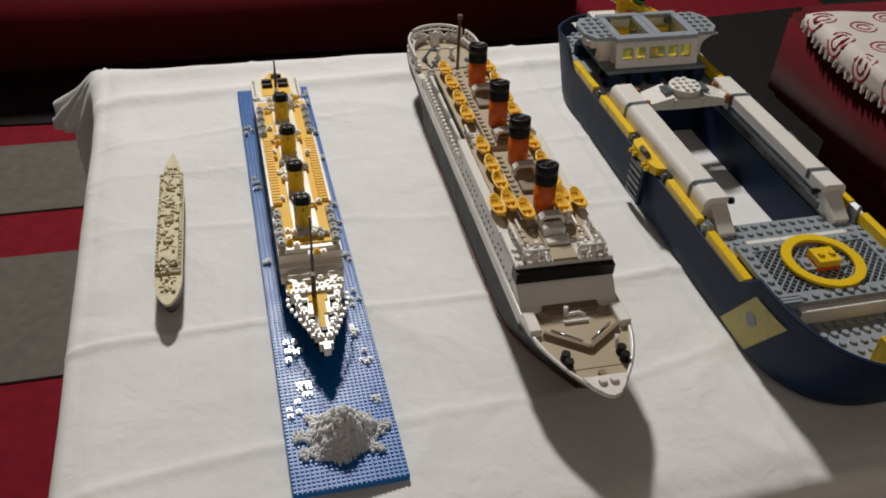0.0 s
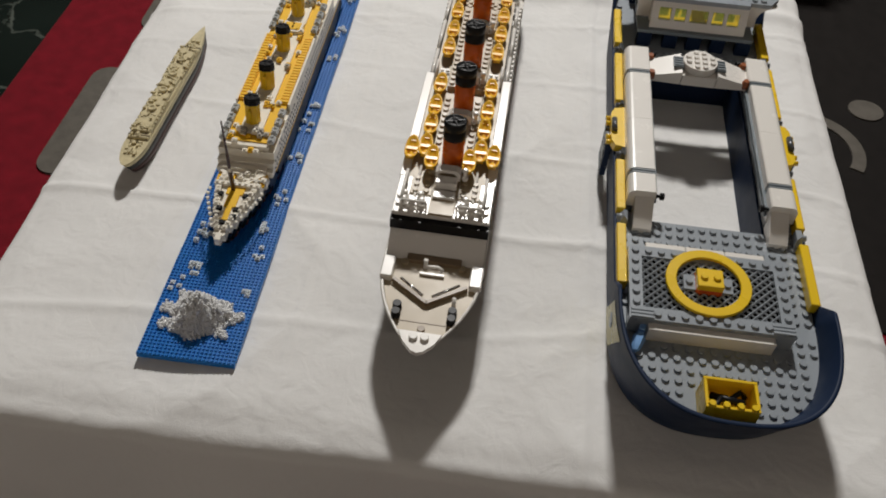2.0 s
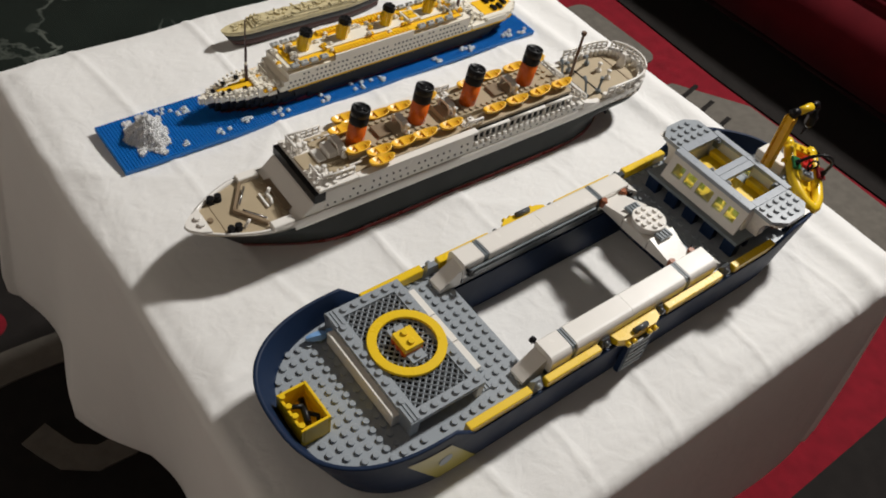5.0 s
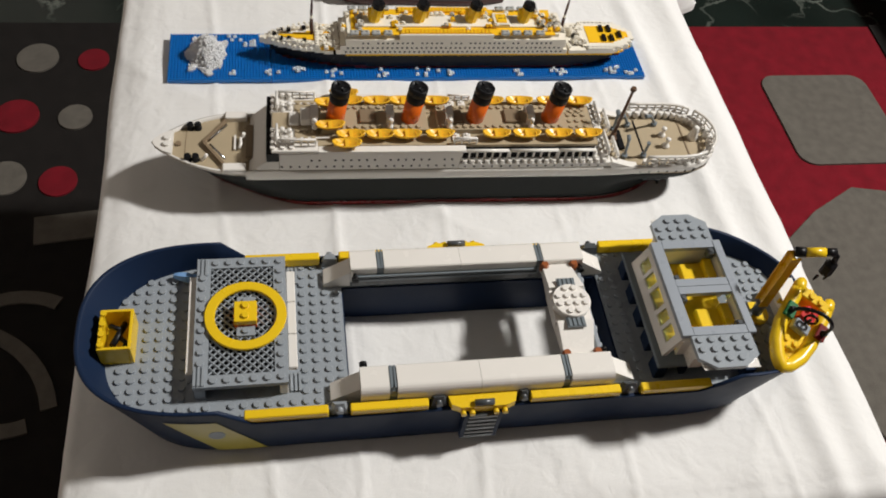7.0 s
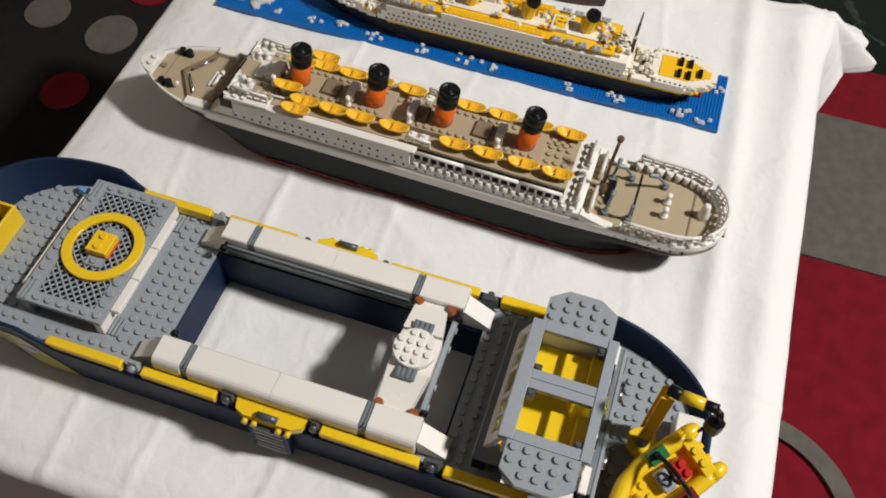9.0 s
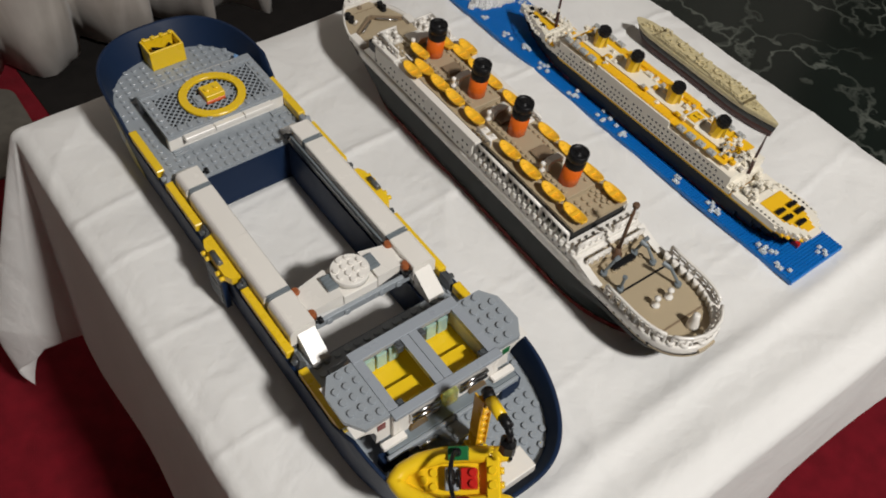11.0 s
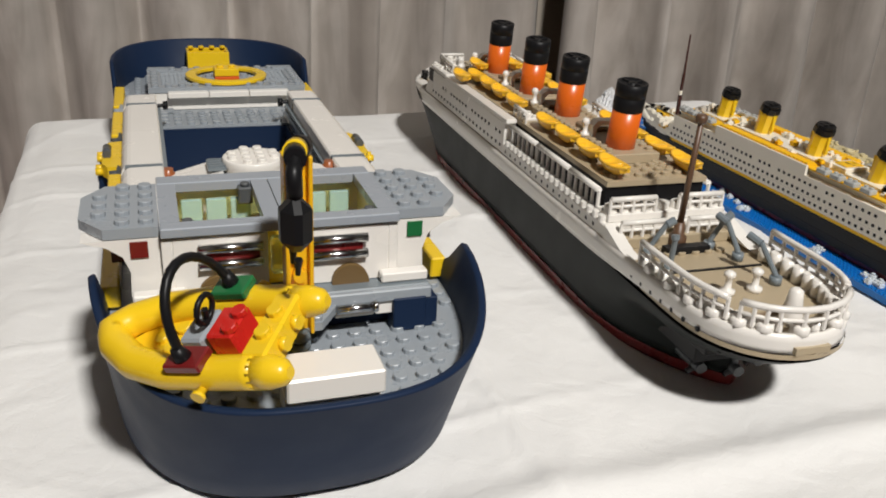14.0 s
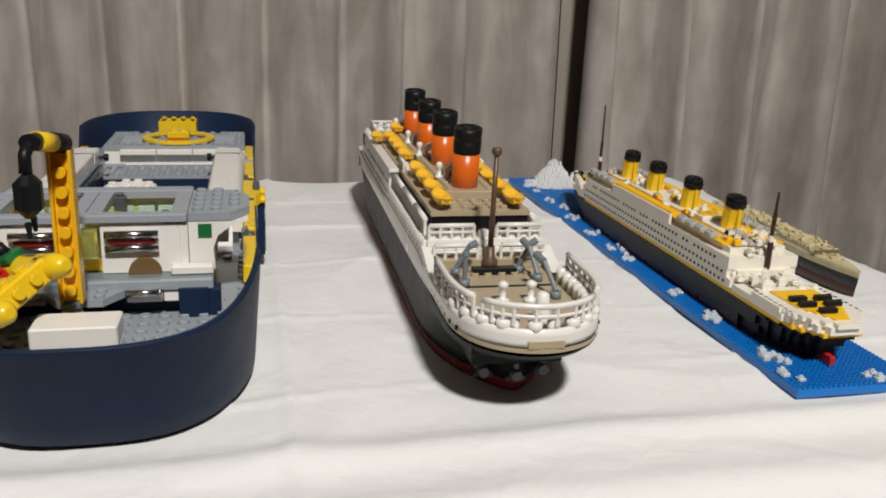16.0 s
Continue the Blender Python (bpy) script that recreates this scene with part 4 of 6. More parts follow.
box(bm, 0.0042, 0.0128, 0.4690, 0.4790, 0.0950, 0.1100, 0.0032)
for y in (0.4700, 0.4780):
    tube(bm, (0.0086, y, 0.0940), (0.0086, y - 0.001, 0.0890), 0.0012, 0.0007, seg=8)
part("claw", bm, BLACK, crane, "black hanging claw")
bm = bmesh.new()
box(bm, -0.0165, 0.0125, 0.4620, 0.4728, 0.0390, 0.0485, 0.0006)
box(bm, -0.0165, 0.0125, 0.4620, 0.4780, 0.0487, 0.0565, 0.0006)
part("white_box", bm, WHITE, survey, "white brick box on the aft deck")

# dinghy, leaning on the stern
dinghy = thing("toy_dinghy", "yellow toy inflatable dinghy resting on the ship's aft deck", "toy boat", Matrix.Identity(4))
tail_w, tail_e, bow = Vector((0.3038, 0.4681, 0.0779)), Vector((0.3190, 0.4889, 0.0680)), Vector((0.3631, 0.4353, 0.0557))
a = (tail_w + tail_e) / 2
fwd = (bow - a).normalized()
side = tail_e - tail_w
side = -(side - fwd * side.dot(fwd)).normalized()
up = fwd.cross(side)
if up.z < 0:
    side, up = -side, -up
a = a + fwd * 0.010
M = Matrix((( fwd.x, side.x, up.x, a.x), (fwd.y, side.y, up.y, a.y), (fwd.z, side.z, up.z, a.z + T), (0, 0, 0, 1)))
dinghy.matrix_world = M
bm = bmesh.new()
path = [(-0.004, 0.0132, 0), (0.010, 0.0138, 0), (0.026, 0.0138, 0.0), (0.040, 0.0110, 0.001), (0.050, 0.0055, 0.002), (0.0545, 0, 0.0025)]
path = path + [(x, -y, z) for x, y, z in path[::-1][1:]]
fine = []
for k in range(len(path) - 1):
    for q in range(4):
        fine.append(tuple(Vector(path[k]).lerp(Vector(path[k + 1]), q / 4)))
fine.append(path[-1])
wire(bm, fine, 0.0050, 14)
part("tube", bm, YELLOW, dinghy, "yellow inflated side tube")
for s in (-1, 1):
    bm = bmesh.new()
    lathe(bm, (0, 0, 0), [(0.0050, -0.001), (0.0047, 0.0045), (0.0036, 0.0085), (0.0018, 0.0102)], 14)
    part("tube_cone", bm, YELLOW, dinghy, "yellow cone at the tube's end", pose(-0.004, s * 0.0132, 0, 0, -90, 0))
    bm = bmesh.new()
    lathe(bm, (0, 0, 0), [(0.0013, -0.003), (0.0013, 0.0020), (0.0021, 0.0022), (0.0021, 0.0034)], 10)
    part("side_peg", bm, YELLOW, dinghy, "small yellow peg", pose(0.012, s * 0.0185, -0.001, -90 * s, 0, 0))
bm = bmesh.new()
prism(bm, [(-0.002, -0.012), (0.028, -0.012), (0.042, -0.008), (0.050, 0), (0.042, 0.008), (0.028, 0.012), (-0.002, 0.012)], -0.004, -0.0015)
box(bm, -0.0075, 0.0005, -0.0120, 0.0120, -0.0035, 0.0050, 0.0008)
studs(bm, [(-0.0035, -0.004), (-0.0035, 0.004)], 0.0050)
for y in (-0.004, 0.004):
    tube(bm, (-0.0095, y, 0.0010), (-0.0072, y, 0.0010), 0.0021, seg=10)
studs(bm, [(0.032, -0.004), (0.032, 0.004), (0.038, 0.0)], -0.0015)
part("boat_floor", bm, YELLOW, dinghy, "yellow floor and stern seat")
for (x, y), m_, nm in (((0.016, -0.0140), GREEN, "green plate"), ((0.016, 0.0140), DRED, "dark red plate")):
    bm = bmesh.new()
    box(bm, x - 0.006, x + 0.006, y - 0.004, y + 0.004, 0.0042, 0.0072, 0.0005)
    part("side_plate", bm, m_, dinghy, nm)
bm = bmesh.new()
wire(bm, [(0.0165, 0.0145 * math.cos(radians(q)), 0.006 + 0.021 * math.sin(radians(q))) for q in range(0, 181, 12)], 0.0014, 8)
for s in (-1, 1):
    tube(bm, (0.0165, s * 0.0145, 0.006), (0.0165, s * 0.0148, 0.011), 0.0030, 0.0016, seg=12)
part("roll_bar", bm, BLACK, dinghy, "black arched roll bar")
bm = bmesh.new()
box(bm, 0.006, 0.015, -0.006, 0.006, -0.0015, 0.0060, 0.0006)
studs(bm, [(0.0075, -0.003), (0.0075, 0.003)], 0.0060)
part("seat", bm, RED, dinghy, "red seat block")
bm = bmesh.new()
box(bm, 0.0165, 0.0245, -0.0065, 0.0065, -0.0015, 0.0050, 0.0008)
part("console", bm, GREY, dinghy, "grey console")
bm = bmesh.new()
wire(bm, [(0.0155 - 0.0012 * math.cos(radians(q)), 0.0042 * math.sin(radians(q)), 0.0108 + 0.0042 * math.cos(radians(q))) for q in range(0, 360, 24)], 0.0009, 8, True)
tube(bm, (0.018, 0, 0.005), (0.0155, 0, 0.0108), 0.0010, seg=8)
part("steering_wheel", bm, BLACK, dinghy)

# crate on the fore deck with a black grab
crate = thing("toy_crate", "open yellow brick crate holding a black claw", "toy crate", pose(0.3, -0.0085, T + 0.0405))
bm = bmesh.new()
cx0, cx1, cy0, cy1 = -0.0155, 0.0155, -0.0105, 0.0105
box(bm, cx0, cx1, cy0, cy0 + 0.002, 0, 0.0185, 0.0003)
box(bm, cx0, cx1, cy1 - 0.002, cy1, 0, 0.0185, 0.0003)
box(bm, cx0, cx0 + 0.002, cy0 + 0.002, cy1 - 0.002, 0, 0.0185, 0.0003)
box(bm, cx1 - 0.002, cx1, cy0 + 0.002, cy1 - 0.002, 0, 0.0185, 0.0003)
box(bm, cx0 + 0.002, cx1 - 0.002, cy0 + 0.002, cy1 - 0.002, 0.0005, 0.0025)
studs(bm, [(x, cy0 + 0.0022) for x in (-0.012, -0.004, 0.004, 0.012)], 0.0185, 0.0021)
part("crate_body", bm, YELLOW, crate)
bm = bmesh.new()
tube(bm, (-0.010, 0.004, 0.009), (0.009, -0.002, 0.0125), 0.0022, seg=10)
wire(bm, [(0.002, 0.002, 0.011), (0.007, 0.006, 0.012), (0.011, 0.005, 0.008)], 0.0016)
wire(bm, [(-0.004, 0.002, 0.011), (-0.008, -0.005, 0.010), (-0.010, -0.006, 0.006)], 0.0016)
part("claw", bm, BLACK, crate, "black toy claw")
bm = bmesh.new()
lathe(bm, (0, 0, 0), [(0.0018, 0), (0.0030, 0.003), (0.0042, 0.010), (0.0030, 0.013), (0.0012, 0.016)], 6, False)
box(bm, -0.002, 0.002, -0.004, 0.004, 0.014, 0.020, 0.0006)
gem = finish("toy_fish", bm, LBLUE)
gem.matrix_world = pose(0.2485, 0.024, T + 0.0445, 88, 0, 165)
tagged(gem, "small light blue plastic fish lying at the rim", "toy fish")


# ---- the orange-funnelled liner ----
liner = thing("ocean_liner", "toy brick liner, charcoal hull, white decks, four orange funnels", "toy ship", pose(0.1165, 0, T + 0.0015, 0, 0, -1.1), "toy liners")
LW = 0.0330


def liner_row(z, n=44, grow=0.0):
    """Outline of the liner's hull at height z, east side from bow to stern, then back."""
    f = min(1.0, z / 0.043)
    ya, yb = 0.046 - 0.046 * f ** 1.15, 0.434 + 0.039 * ease(0.014, 0.0345, z)
    east = []
    for k in range(n + 1):
        s = 0.5 - 0.5 * math.cos(math.pi * k / n)
        y = ya + (yb - ya) * s
        lead = (0.085 - 0.020 * f) if f < 0.9 else 0.067
        w = LW * (0.955 + 0.045 * f) * math.sin(math.pi / 2 * min(1.0, (y - ya) / lead)) ** (1.05 - 0.28 * f)
        tail = 0.046 if z > 0.028 else 0.075
        if y > yb - tail:
            w *= max(0.0, 1 - ((y - yb + tail) / tail) ** 2.7) ** 0.5 if z > 0.028 else max(0.0, 1 - ((y - yb + tail) / tail) ** 2) ** 0.8
        east.append((w + grow * (w > 0.001), y))
    return east + [(-x, y) for x, y in east[::-1][1:-1]]


def sheer(y):
    """How far the white plating lifts towards the stern."""
    return 0.0046 * ease(0.350, 0.445, y)


def liner_band(name, z0, z1, material, label, cap=False, n=4, grow=0.0):
    bm = bmesh.new()
    rr = loft(bm, [[(x, y, z0 + (z1 - z0) * k / n) for x, y in liner_row(z0 + (z1 - z0) * k / n, grow=grow)] for k in range(n + 1)], closed=True)
    if cap:
        bm.faces.new(rr[-1])
    bm.faces.new(rr[0][::-1])
    bmesh.ops.remove_doubles(bm, verts=bm.verts, dist=1e-6)
    return part(name, bm, material, liner, label)


liner_band("keel", 0.0, 0.0048, DRED, "dark red keel strip", grow=0.0005)
liner_band("hull", 0.0048, 0.0333, HULLGREY, "charcoal lower hull", n=7)
bm = bmesh.new()
for s in (1, -1):
    side = [[(s * x, min(y, 0.0735), z) for x, y in liner_row(z, grow=0.0011)[:45] if y < 0.11] for z in (0.0320, 0.0350, 0.0382)]
    m_ = min(len(q) for q in side)
    loft(bm, [q[:m_] for q in side])
bmesh.ops.remove_doubles(bm, verts=bm.verts, dist=1e-6)
part("bow_plating", bm, HULLGREY, liner, "charcoal bow plating")
bm = bmesh.new()
rows = [[(x, y, z + sheer(y) * (0.35 + 0.65 * (0.043 - z) / 0.0127)) for (x, y) in liner_row(max(z, 0.0345), grow=0.0004)] for z in (0.0333, 0.036, 0.039, 0.043)]
for row, z in zip(rows, (0.0333, 0.036, 0.039)):
    low = liner_row(z, grow=0.0004)
    for k, (x, y) in enumerate(low):
        if y < 0.25:
            row[k] = (x, y, z)
top = liner_row(0.043)
rows.append([(x * 0.955, 0.235 + (y - 0.235) * 0.992, 0.0432 + 0.35 * sheer(y)) for x, y in top])
rows.append([(x * 0.945, 0.235 + (y - 0.235) * 0.990, 0.0400) for x, y in top])
rr = loft(bm, rows, closed=True)
bm.faces.new(rr[0][::-1])
bmesh.ops.remove_doubles(bm, verts=bm.verts, dist=1e-6)
part("upper_hull", bm, WHITE, liner, "white upper hull")
bm = bmesh.new()
deck = [(x * 0.94, 0.235 + (y - 0.235) * 0.989) for x, y in top]
prism(bm, [p for k, p in enumerate(deck) if math.dist(p, deck[k - 1]) > 1e-5], 0.0385, 0.0405)
part("main_deck", bm, TAN, liner, "tan tiled deck")
# stern end trim, screws
bm = bmesh.new()
loft(bm, [[(x * 1.01, 0.235 + (y - 0.235) * 1.004, z) for x, y in liner_row(0.0345, 90) if y > 0.405 and x > -1] for z in (0.0352, 0.0372)])
part("stern_trim", bm, TAN, liner, "tan strip under the stern")
bm = bmesh.new()
box(bm, -0.0075, 0.0075, 0.4690, 0.4740, 0.0374, 0.0402)
part("stern_board", bm, TAN, liner, "small tan stern board")
for x in (-0.014, 0.0, 0.014):
    bm = bmesh.new()
    tube(bm, (x, 0.405, 0.0085), (x, 0.438 - abs(x) * 0.4, 0.0085), 0.0024, seg=12)
    tube(bm, (x, 0.433 - abs(x) * 0.4, 0.0085), (x, 0.4355 - abs(x) * 0.4, 0.0085), 0.0027, seg=12)
    for q in range(3):
        g = radians(90 + 120 * q)
        tube(bm, (x, 0.4345 - abs(x) * 0.4, 0.0085), (x + 0.0052 * math.cos(g), 0.4345 - abs(x) * 0.4, 0.0085 + 0.0052 * math.sin(g)), 0.0013, seg=8)
    part("screw_shaft", bm, DGREY, liner, "dark grey propeller hub")
bm = bmesh.new()
box(bm, -0.021, 0.021, 0.405, 0.436, 0.0140, 0.0230, 0.0006)
box(bm, -0.024, 0.024, 0.400, 0.446, 0.0232, 0.0298, 0.0006)
box(bm, -0.026, 0.026, 0.398, 0.456, 0.0300, 0.0350, 0.0006)
part("stern_block", bm, BLACK, liner, "black bricks under the counter")

# fore deck
for s in (-1, 1):
    bm = bmesh.new()
    a, b = Vector((0, 0.040, 0.0425)), Vector((s * 0.024, 0.0565, 0.0425))
    d = (b - a).normalized()
    nrm = Vector((-d.y, d.x, 0)) * 0.0011
    q = [bm.verts.new(p + o + Vector((0, 0, z))) for z in (-0.002, 0.0016) for p, o in ((a, nrm), (b, nrm), (b, -nrm), (a, -nrm))]
    for f in ((0, 1, 2, 3), (4, 5, 6, 7), (0, 1, 5, 4), (1, 2, 6, 5), (2, 3, 7, 6), (3, 0, 4, 7)):
        bm.faces.new([q[i] for i in f])
    part("breakwater", bm, DTAN, liner, "tan slanted breakwater")
    bm = bmesh.new()
    tube(bm, a + Vector((s * 0.003, 0.0055, 0.0006)), b + Vector((-s * 0.005, 0.001, 0.0006)), 0.0010, seg=10)
    part("silver_bar", bm, SILVER, liner, "silver bar")
    for y in (0.0290, 0.0350):
        bm = bmesh.new()
        lathe(bm, (s * 0.0175, y, 0.0405), [(0.0030, 0), (0.0030, 0.0018), (0.0022, 0.0022), (0.0022, 0.0040), (0.0029, 0.0046), (0.0026, 0.0058)], 14)
        part("bollard", bm, BLACK, liner, "black round bollard")
    bm = bmesh.new()
    studs(bm, [(s * 0.0035, 0.0120)], 0.0440, 0.0027, 0.0022, 14)
    part("bow_stud", bm, WHITE, liner)
    bm = bmesh.new()
    studs(bm, [(s * 0.019, 0.0730)], 0.0405, 0.0026, 0.0020, 14)
    part("deck_stud", bm, TAN, liner)
bm = bmesh.new()
out = [(0.0135, 0.0165), (-0.0135, 0.0165), (-0.010, 0.009), (-0.004, 0.0025), (0.0, 0.001), (0.004, 0.0025), (0.010, 0.009)]
prism(bm, out[::-1], 0.0408, 0.0440)
part("bow_plate", bm, WHITE, liner)
bm = bmesh.new()
studs(bm, [(0, 0.0205)], 0.0405, 0.0024, 0.0020, 12)
box(bm, -0.022, 0.022, 0.0258, 0.0262, 0.0405, 0.0408)
part("deck_seam", bm, DTAN, liner)
bm = bmesh.new()
box(bm, -0.008, 0.008, 0.0640, 0.0655, 0.0405, 0.0425)
wire(bm, [(-0.006, 0.0700, 0.0425), (-0.002, 0.0690, 0.0440), (0.003, 0.0695, 0.0440), (0.007, 0.0680, 0.0425)], 0.0013)
tube(bm, (-0.005, 0.0700, 0.0405), (-0.005, 0.0720, 0.0475), 0.0014, seg=10)
part("anchor_winch", bm, WHITE, liner, "white winch piece")
bm = bmesh.new()
tube(bm, (0.0175, 0.0400, 0.0405), (0.0175, 0.0440, 0.0470), 0.0015, 0.0012, seg=10)
part("deck_post", bm, WHITE, liner)
for s in (-1, 1):
    bm = bmesh.new()
    xa, xb = sorted((s * 0.0250, s * 0.0330))
    box(bm, xa, xb, 0.0560, 0.0740, 0.0400, 0.0455, 0.0008)
    part("bulwark", bm, WHITE, liner, "white bulwark block")
# well step and bridge front
bm = bmesh.new()
v = [(-0.0322, 0.0755, 0.0400), (0.0322, 0.0755, 0.0400), (0.0322, 0.1000, 0.0400), (-0.0322, 0.1000, 0.0400),
     (-0.0322, 0.0900, 0.0535), (0.0322, 0.0900, 0.0535), (0.0322, 0.1000, 0.0535), (-0.0322, 0.1000, 0.0535)]
vv = [bm.verts.new(p) for p in v]
for f in ((0, 3, 2, 1), (4, 5, 6, 7), (0, 1, 5, 4), (1, 2, 6, 5), (2, 3, 7, 6), (3, 0, 4, 7)):
    bm.faces.new([vv[i] for i in f])
bmesh.ops.bevel(bm, geom=list(bm.edges), offset=0.0006, segments=2, affect="EDGES")
part("bridge_slope", bm, WHITE, liner, "white sloped bridge front")
bm = bmesh.new()
box(bm, -0.0180, 0.0180, 0.0735, 0.0790, 0.0405, 0.0440)
part("tan_step", bm, DTAN, liner)
bm = bmesh.new()
box(bm, -0.0326, 0.0326, 0.0905, 0.1001, 0.0537, 0.0618)
part("bridge_window", bm, BLACK, liner, "black band of bridge windows")
bm = bmesh.new()
box(bm, -0.0324, 0.0324, 0.0945, 0.1300, 0.0620, 0.0650, 0.0005)
studs(bm, [(s * x, y) for s in (-1, 1) for x, y in ((0.010, 0.0955), (0.016, 0.0955), (0.023, 0.0955), (0.029, 0.0955), (0.029, 0.103), (0.029, 0.110), (0.023, 0.102), (0.017, 0.104))], 0.0650, 0.0021)
part("bridge_roof", bm, WHITE, liner, "white studded bridge roof")
bm = bmesh.new()
for s in (-1, 1):
    xa, xb = sorted((s * 0.0088, s * 0.0235))
    box(bm, xa, xb, 0.1125, 0.1298, 0.0651, 0.0662, 0.0002)
    studs(bm, grid_of(xa, xb, 0.1125, 0.1298, 0.0062), 0.0662, 0.0018, 0.0014)
part("bridge_floor", bm, TAN, liner, "tan studded floor behind the bridge")
for s in (-1, 1):
    for x, y in ((0.0135, 0.1030), (0.0195, 0.0985), (0.0255, 0.1030), (0.0255, 0.1085), (0.0150, 0.1085)):
        bm = bmesh.new()
        lathe(bm, (s * x, y, 0.0650), [(0.0027, 0), (0.0027, 0.0018), (0.0015, 0.0024), (0.0015, 0.0044), (0.0021, 0.0050), (0.0021, 0.0062), (0.0008, 0.0068)], 10)
        part("bridge_fitting", bm, WHITE, liner, "small round white fitting")
bm = bmesh.new()
box(bm, -0.0085, 0.0085, 0.0950, 0.1290, 0.0651, 0.0672, 0.0003)
part("bridge_walk", bm, TAN, liner)
bm = bmesh.new()
box(bm, -0.0075, 0.0075, 0.1170, 0.1255, 0.0672, 0.0740, 0.0010)
box(bm, -0.0075, 0.0075, 0.1080, 0.1160, 0.0672, 0.0695, 0.0008)
part("wheelhouse", bm, WHITE, liner, "white wheelhouse bricks")


def railing(pts, h, material, step=0.0058, r=0.0007, name="railing", middle=True):
    """Posts and a top bar along points on the deck."""
    pts = [Vector(p) for p in pts]
    bm = bmesh.new()
    wire(bm, [p + Vector((0, 0, h)) for p in pts], r * 1.5, 6)
    if middle:
        wire(bm, [p + Vector((0, 0, h * 0.5)) for p in pts], r * 0.9, 6)
    bar = part(name, bm, material, liner, "thin white railing")
    bm = bmesh.new()
    tube(bm, (0, 0, 0), (0, 0, h), r, seg=6)
    first_post = None
    for i, (a, b) in enumerate(zip(pts, pts[1:])):
        n = max(1, round((b - a).length / step))
        for k in range(0 if i == 0 else 1, n + 1):
            p = a.lerp(b, k / n)
            if first_post is None:
                first_post = part("post", bm, material, bar, "", pose(*p))
            else:
                share("post", first_post, bar, pose(*p))
    return bar


for s in (-1, 1):
    railing([(s * 0.010, 0.0990, 0.0650), (s * 0.027, 0.0990, 0.0650)], 0.0075, WHITE)
    railing([(s * 0.027, 0.1000, 0.0650), (s * 0.027, 0.1285, 0.0650)], 0.0070, WHITE)
    bm = bmesh.new()
    tube(bm, (s * 0.0195, 0.1100, 0.0660), (s * 0.0195, 0.1400, 0.0665), 0.0009, seg=8)
    tube(bm, (s * 0.0195, 0.1060, 0.0650), (s * 0.0195, 0.1060, 0.0680), 0.0016, seg=8)
    part("davit_bar", bm, WHITE, liner)
# superstructure
bm = bmesh.new()
box(bm, -0.0324, 0.0324, 0.1002, 0.2430, 0.0432, 0.0618, 0.0004)
part("front_house", bm, WHITE, liner, "white superstructure wall")
for s in (-1, 1):
    bm = bmesh.new()
    xa, xb = sorted((s * 0.0265, s * 0.0330))
    box(bm, xa, xb, 0.1302, 0.2470, 0.0619, 0.0645, 0.0004)
    part("side_ledge", bm, WHITE, liner)
bm = bmesh.new()
box(bm, -0.0256, 0.0256, 0.2432, 0.3560, 0.0432, 0.0616)
part("promenade_wall", bm, BLACK, liner, "dark recessed promenade")
bm = bmesh.new()
box(bm, -0.0326, 0.0326, 0.2432, 0.3720, 0.0431, 0.0490, 0.0004)
for s in (-1, 1):
    studs(bm, [(s * 0.0308, 0.2475 + 0.0062 * k) for k in range(20)], 0.0490, 0.0020, 0.0030)
part("promenade_deck", bm, WHITE, liner, "white studded promenade ledge")
for s in (-1, 1):
    railing([(s * 0.0290, 0.2445, 0.0491), (s * 0.0290, 0.2830, 0.0491)], 0.0112, WHITE, 0.0064, 0.0010, "railing", False)
    railing([(s * 0.0290, 0.2845, 0.0491), (s * 0.0290, 0.3240, 0.0491)], 0.0112, WHITE, 0.0064, 0.0010, "railing", False)
    railing([(s * 0.0290, 0.3255, 0.0491), (s * 0.0290, 0.3560, 0.0491)], 0.0112, WHITE, 0.0064, 0.0010, "railing", False)
    bm = bmesh.new()
    k = 0
    for zz, ys in ((0.0545, np.arange(0.125, 0.238, 0.0062)), (0.0475, np.arange(0.102, 0.240, 0.0068)), (0.0460, np.arange(0.248, 0.365, 0.0075)), (0.0375, np.arange(0.40, 0.45, 0.008))):
        for y in ys:
            k += 1
            if k % 7 == 3 and zz > 0.05:
                continue
            x = 0.0324 if zz > 0.04 else max((q[0] for q in liner_row(zz) if abs(q[1] - y) < 0.006), default=0.03)
            xa, xb = sorted((s * (x - 0.001), s * (x + 0.00035)))
            box(bm, xa, xb, float(y) - 0.0008, float(y) + 0.0008, zz - 0.0008, zz + 0.0008)
    o = part("porthole", bm, BLACK, liner, "rows of tiny dark portholes")
    o["kind"] = "stuff"
bm = bmesh.new()
box(bm, -0.0262, 0.0262, 0.1302, 0.3575, 0.0620, 0.0645)
studs(bm, [(s * 0.0110, 0.1345 + 0.0061 * k) for s in (-1, 1) for k in range(36)], 0.0645, 0.0020, 0.0016)
studs(bm, [(x, y) for x in (-0.020, -0.0135, -0.007, 0, 0.007, 0.0135, 0.020) for y in (0.3385, 0.3450, 0.3515)], 0.0645, 0.0020, 0.0016)
part("boat_deck", bm, TAN, liner, "tan studded boat deck")
for a, b in ((0.1330, 0.2180), (0.2260, 0.3340)):
    bm = bmesh.new()
    box(bm, -0.0140, 0.0140, a, b, 0.0646, 0.0695, 0.0004)
    studs(bm, [(s * 0.0110, a + 0.004 + 0.0061 * k) for s in (-1, 1) for k in range(int((b - a) / 0.0061))], 0.0695, 0.0020, 0.0015)
    part("deck_house", bm, TAN, liner, "raised tan deck house")
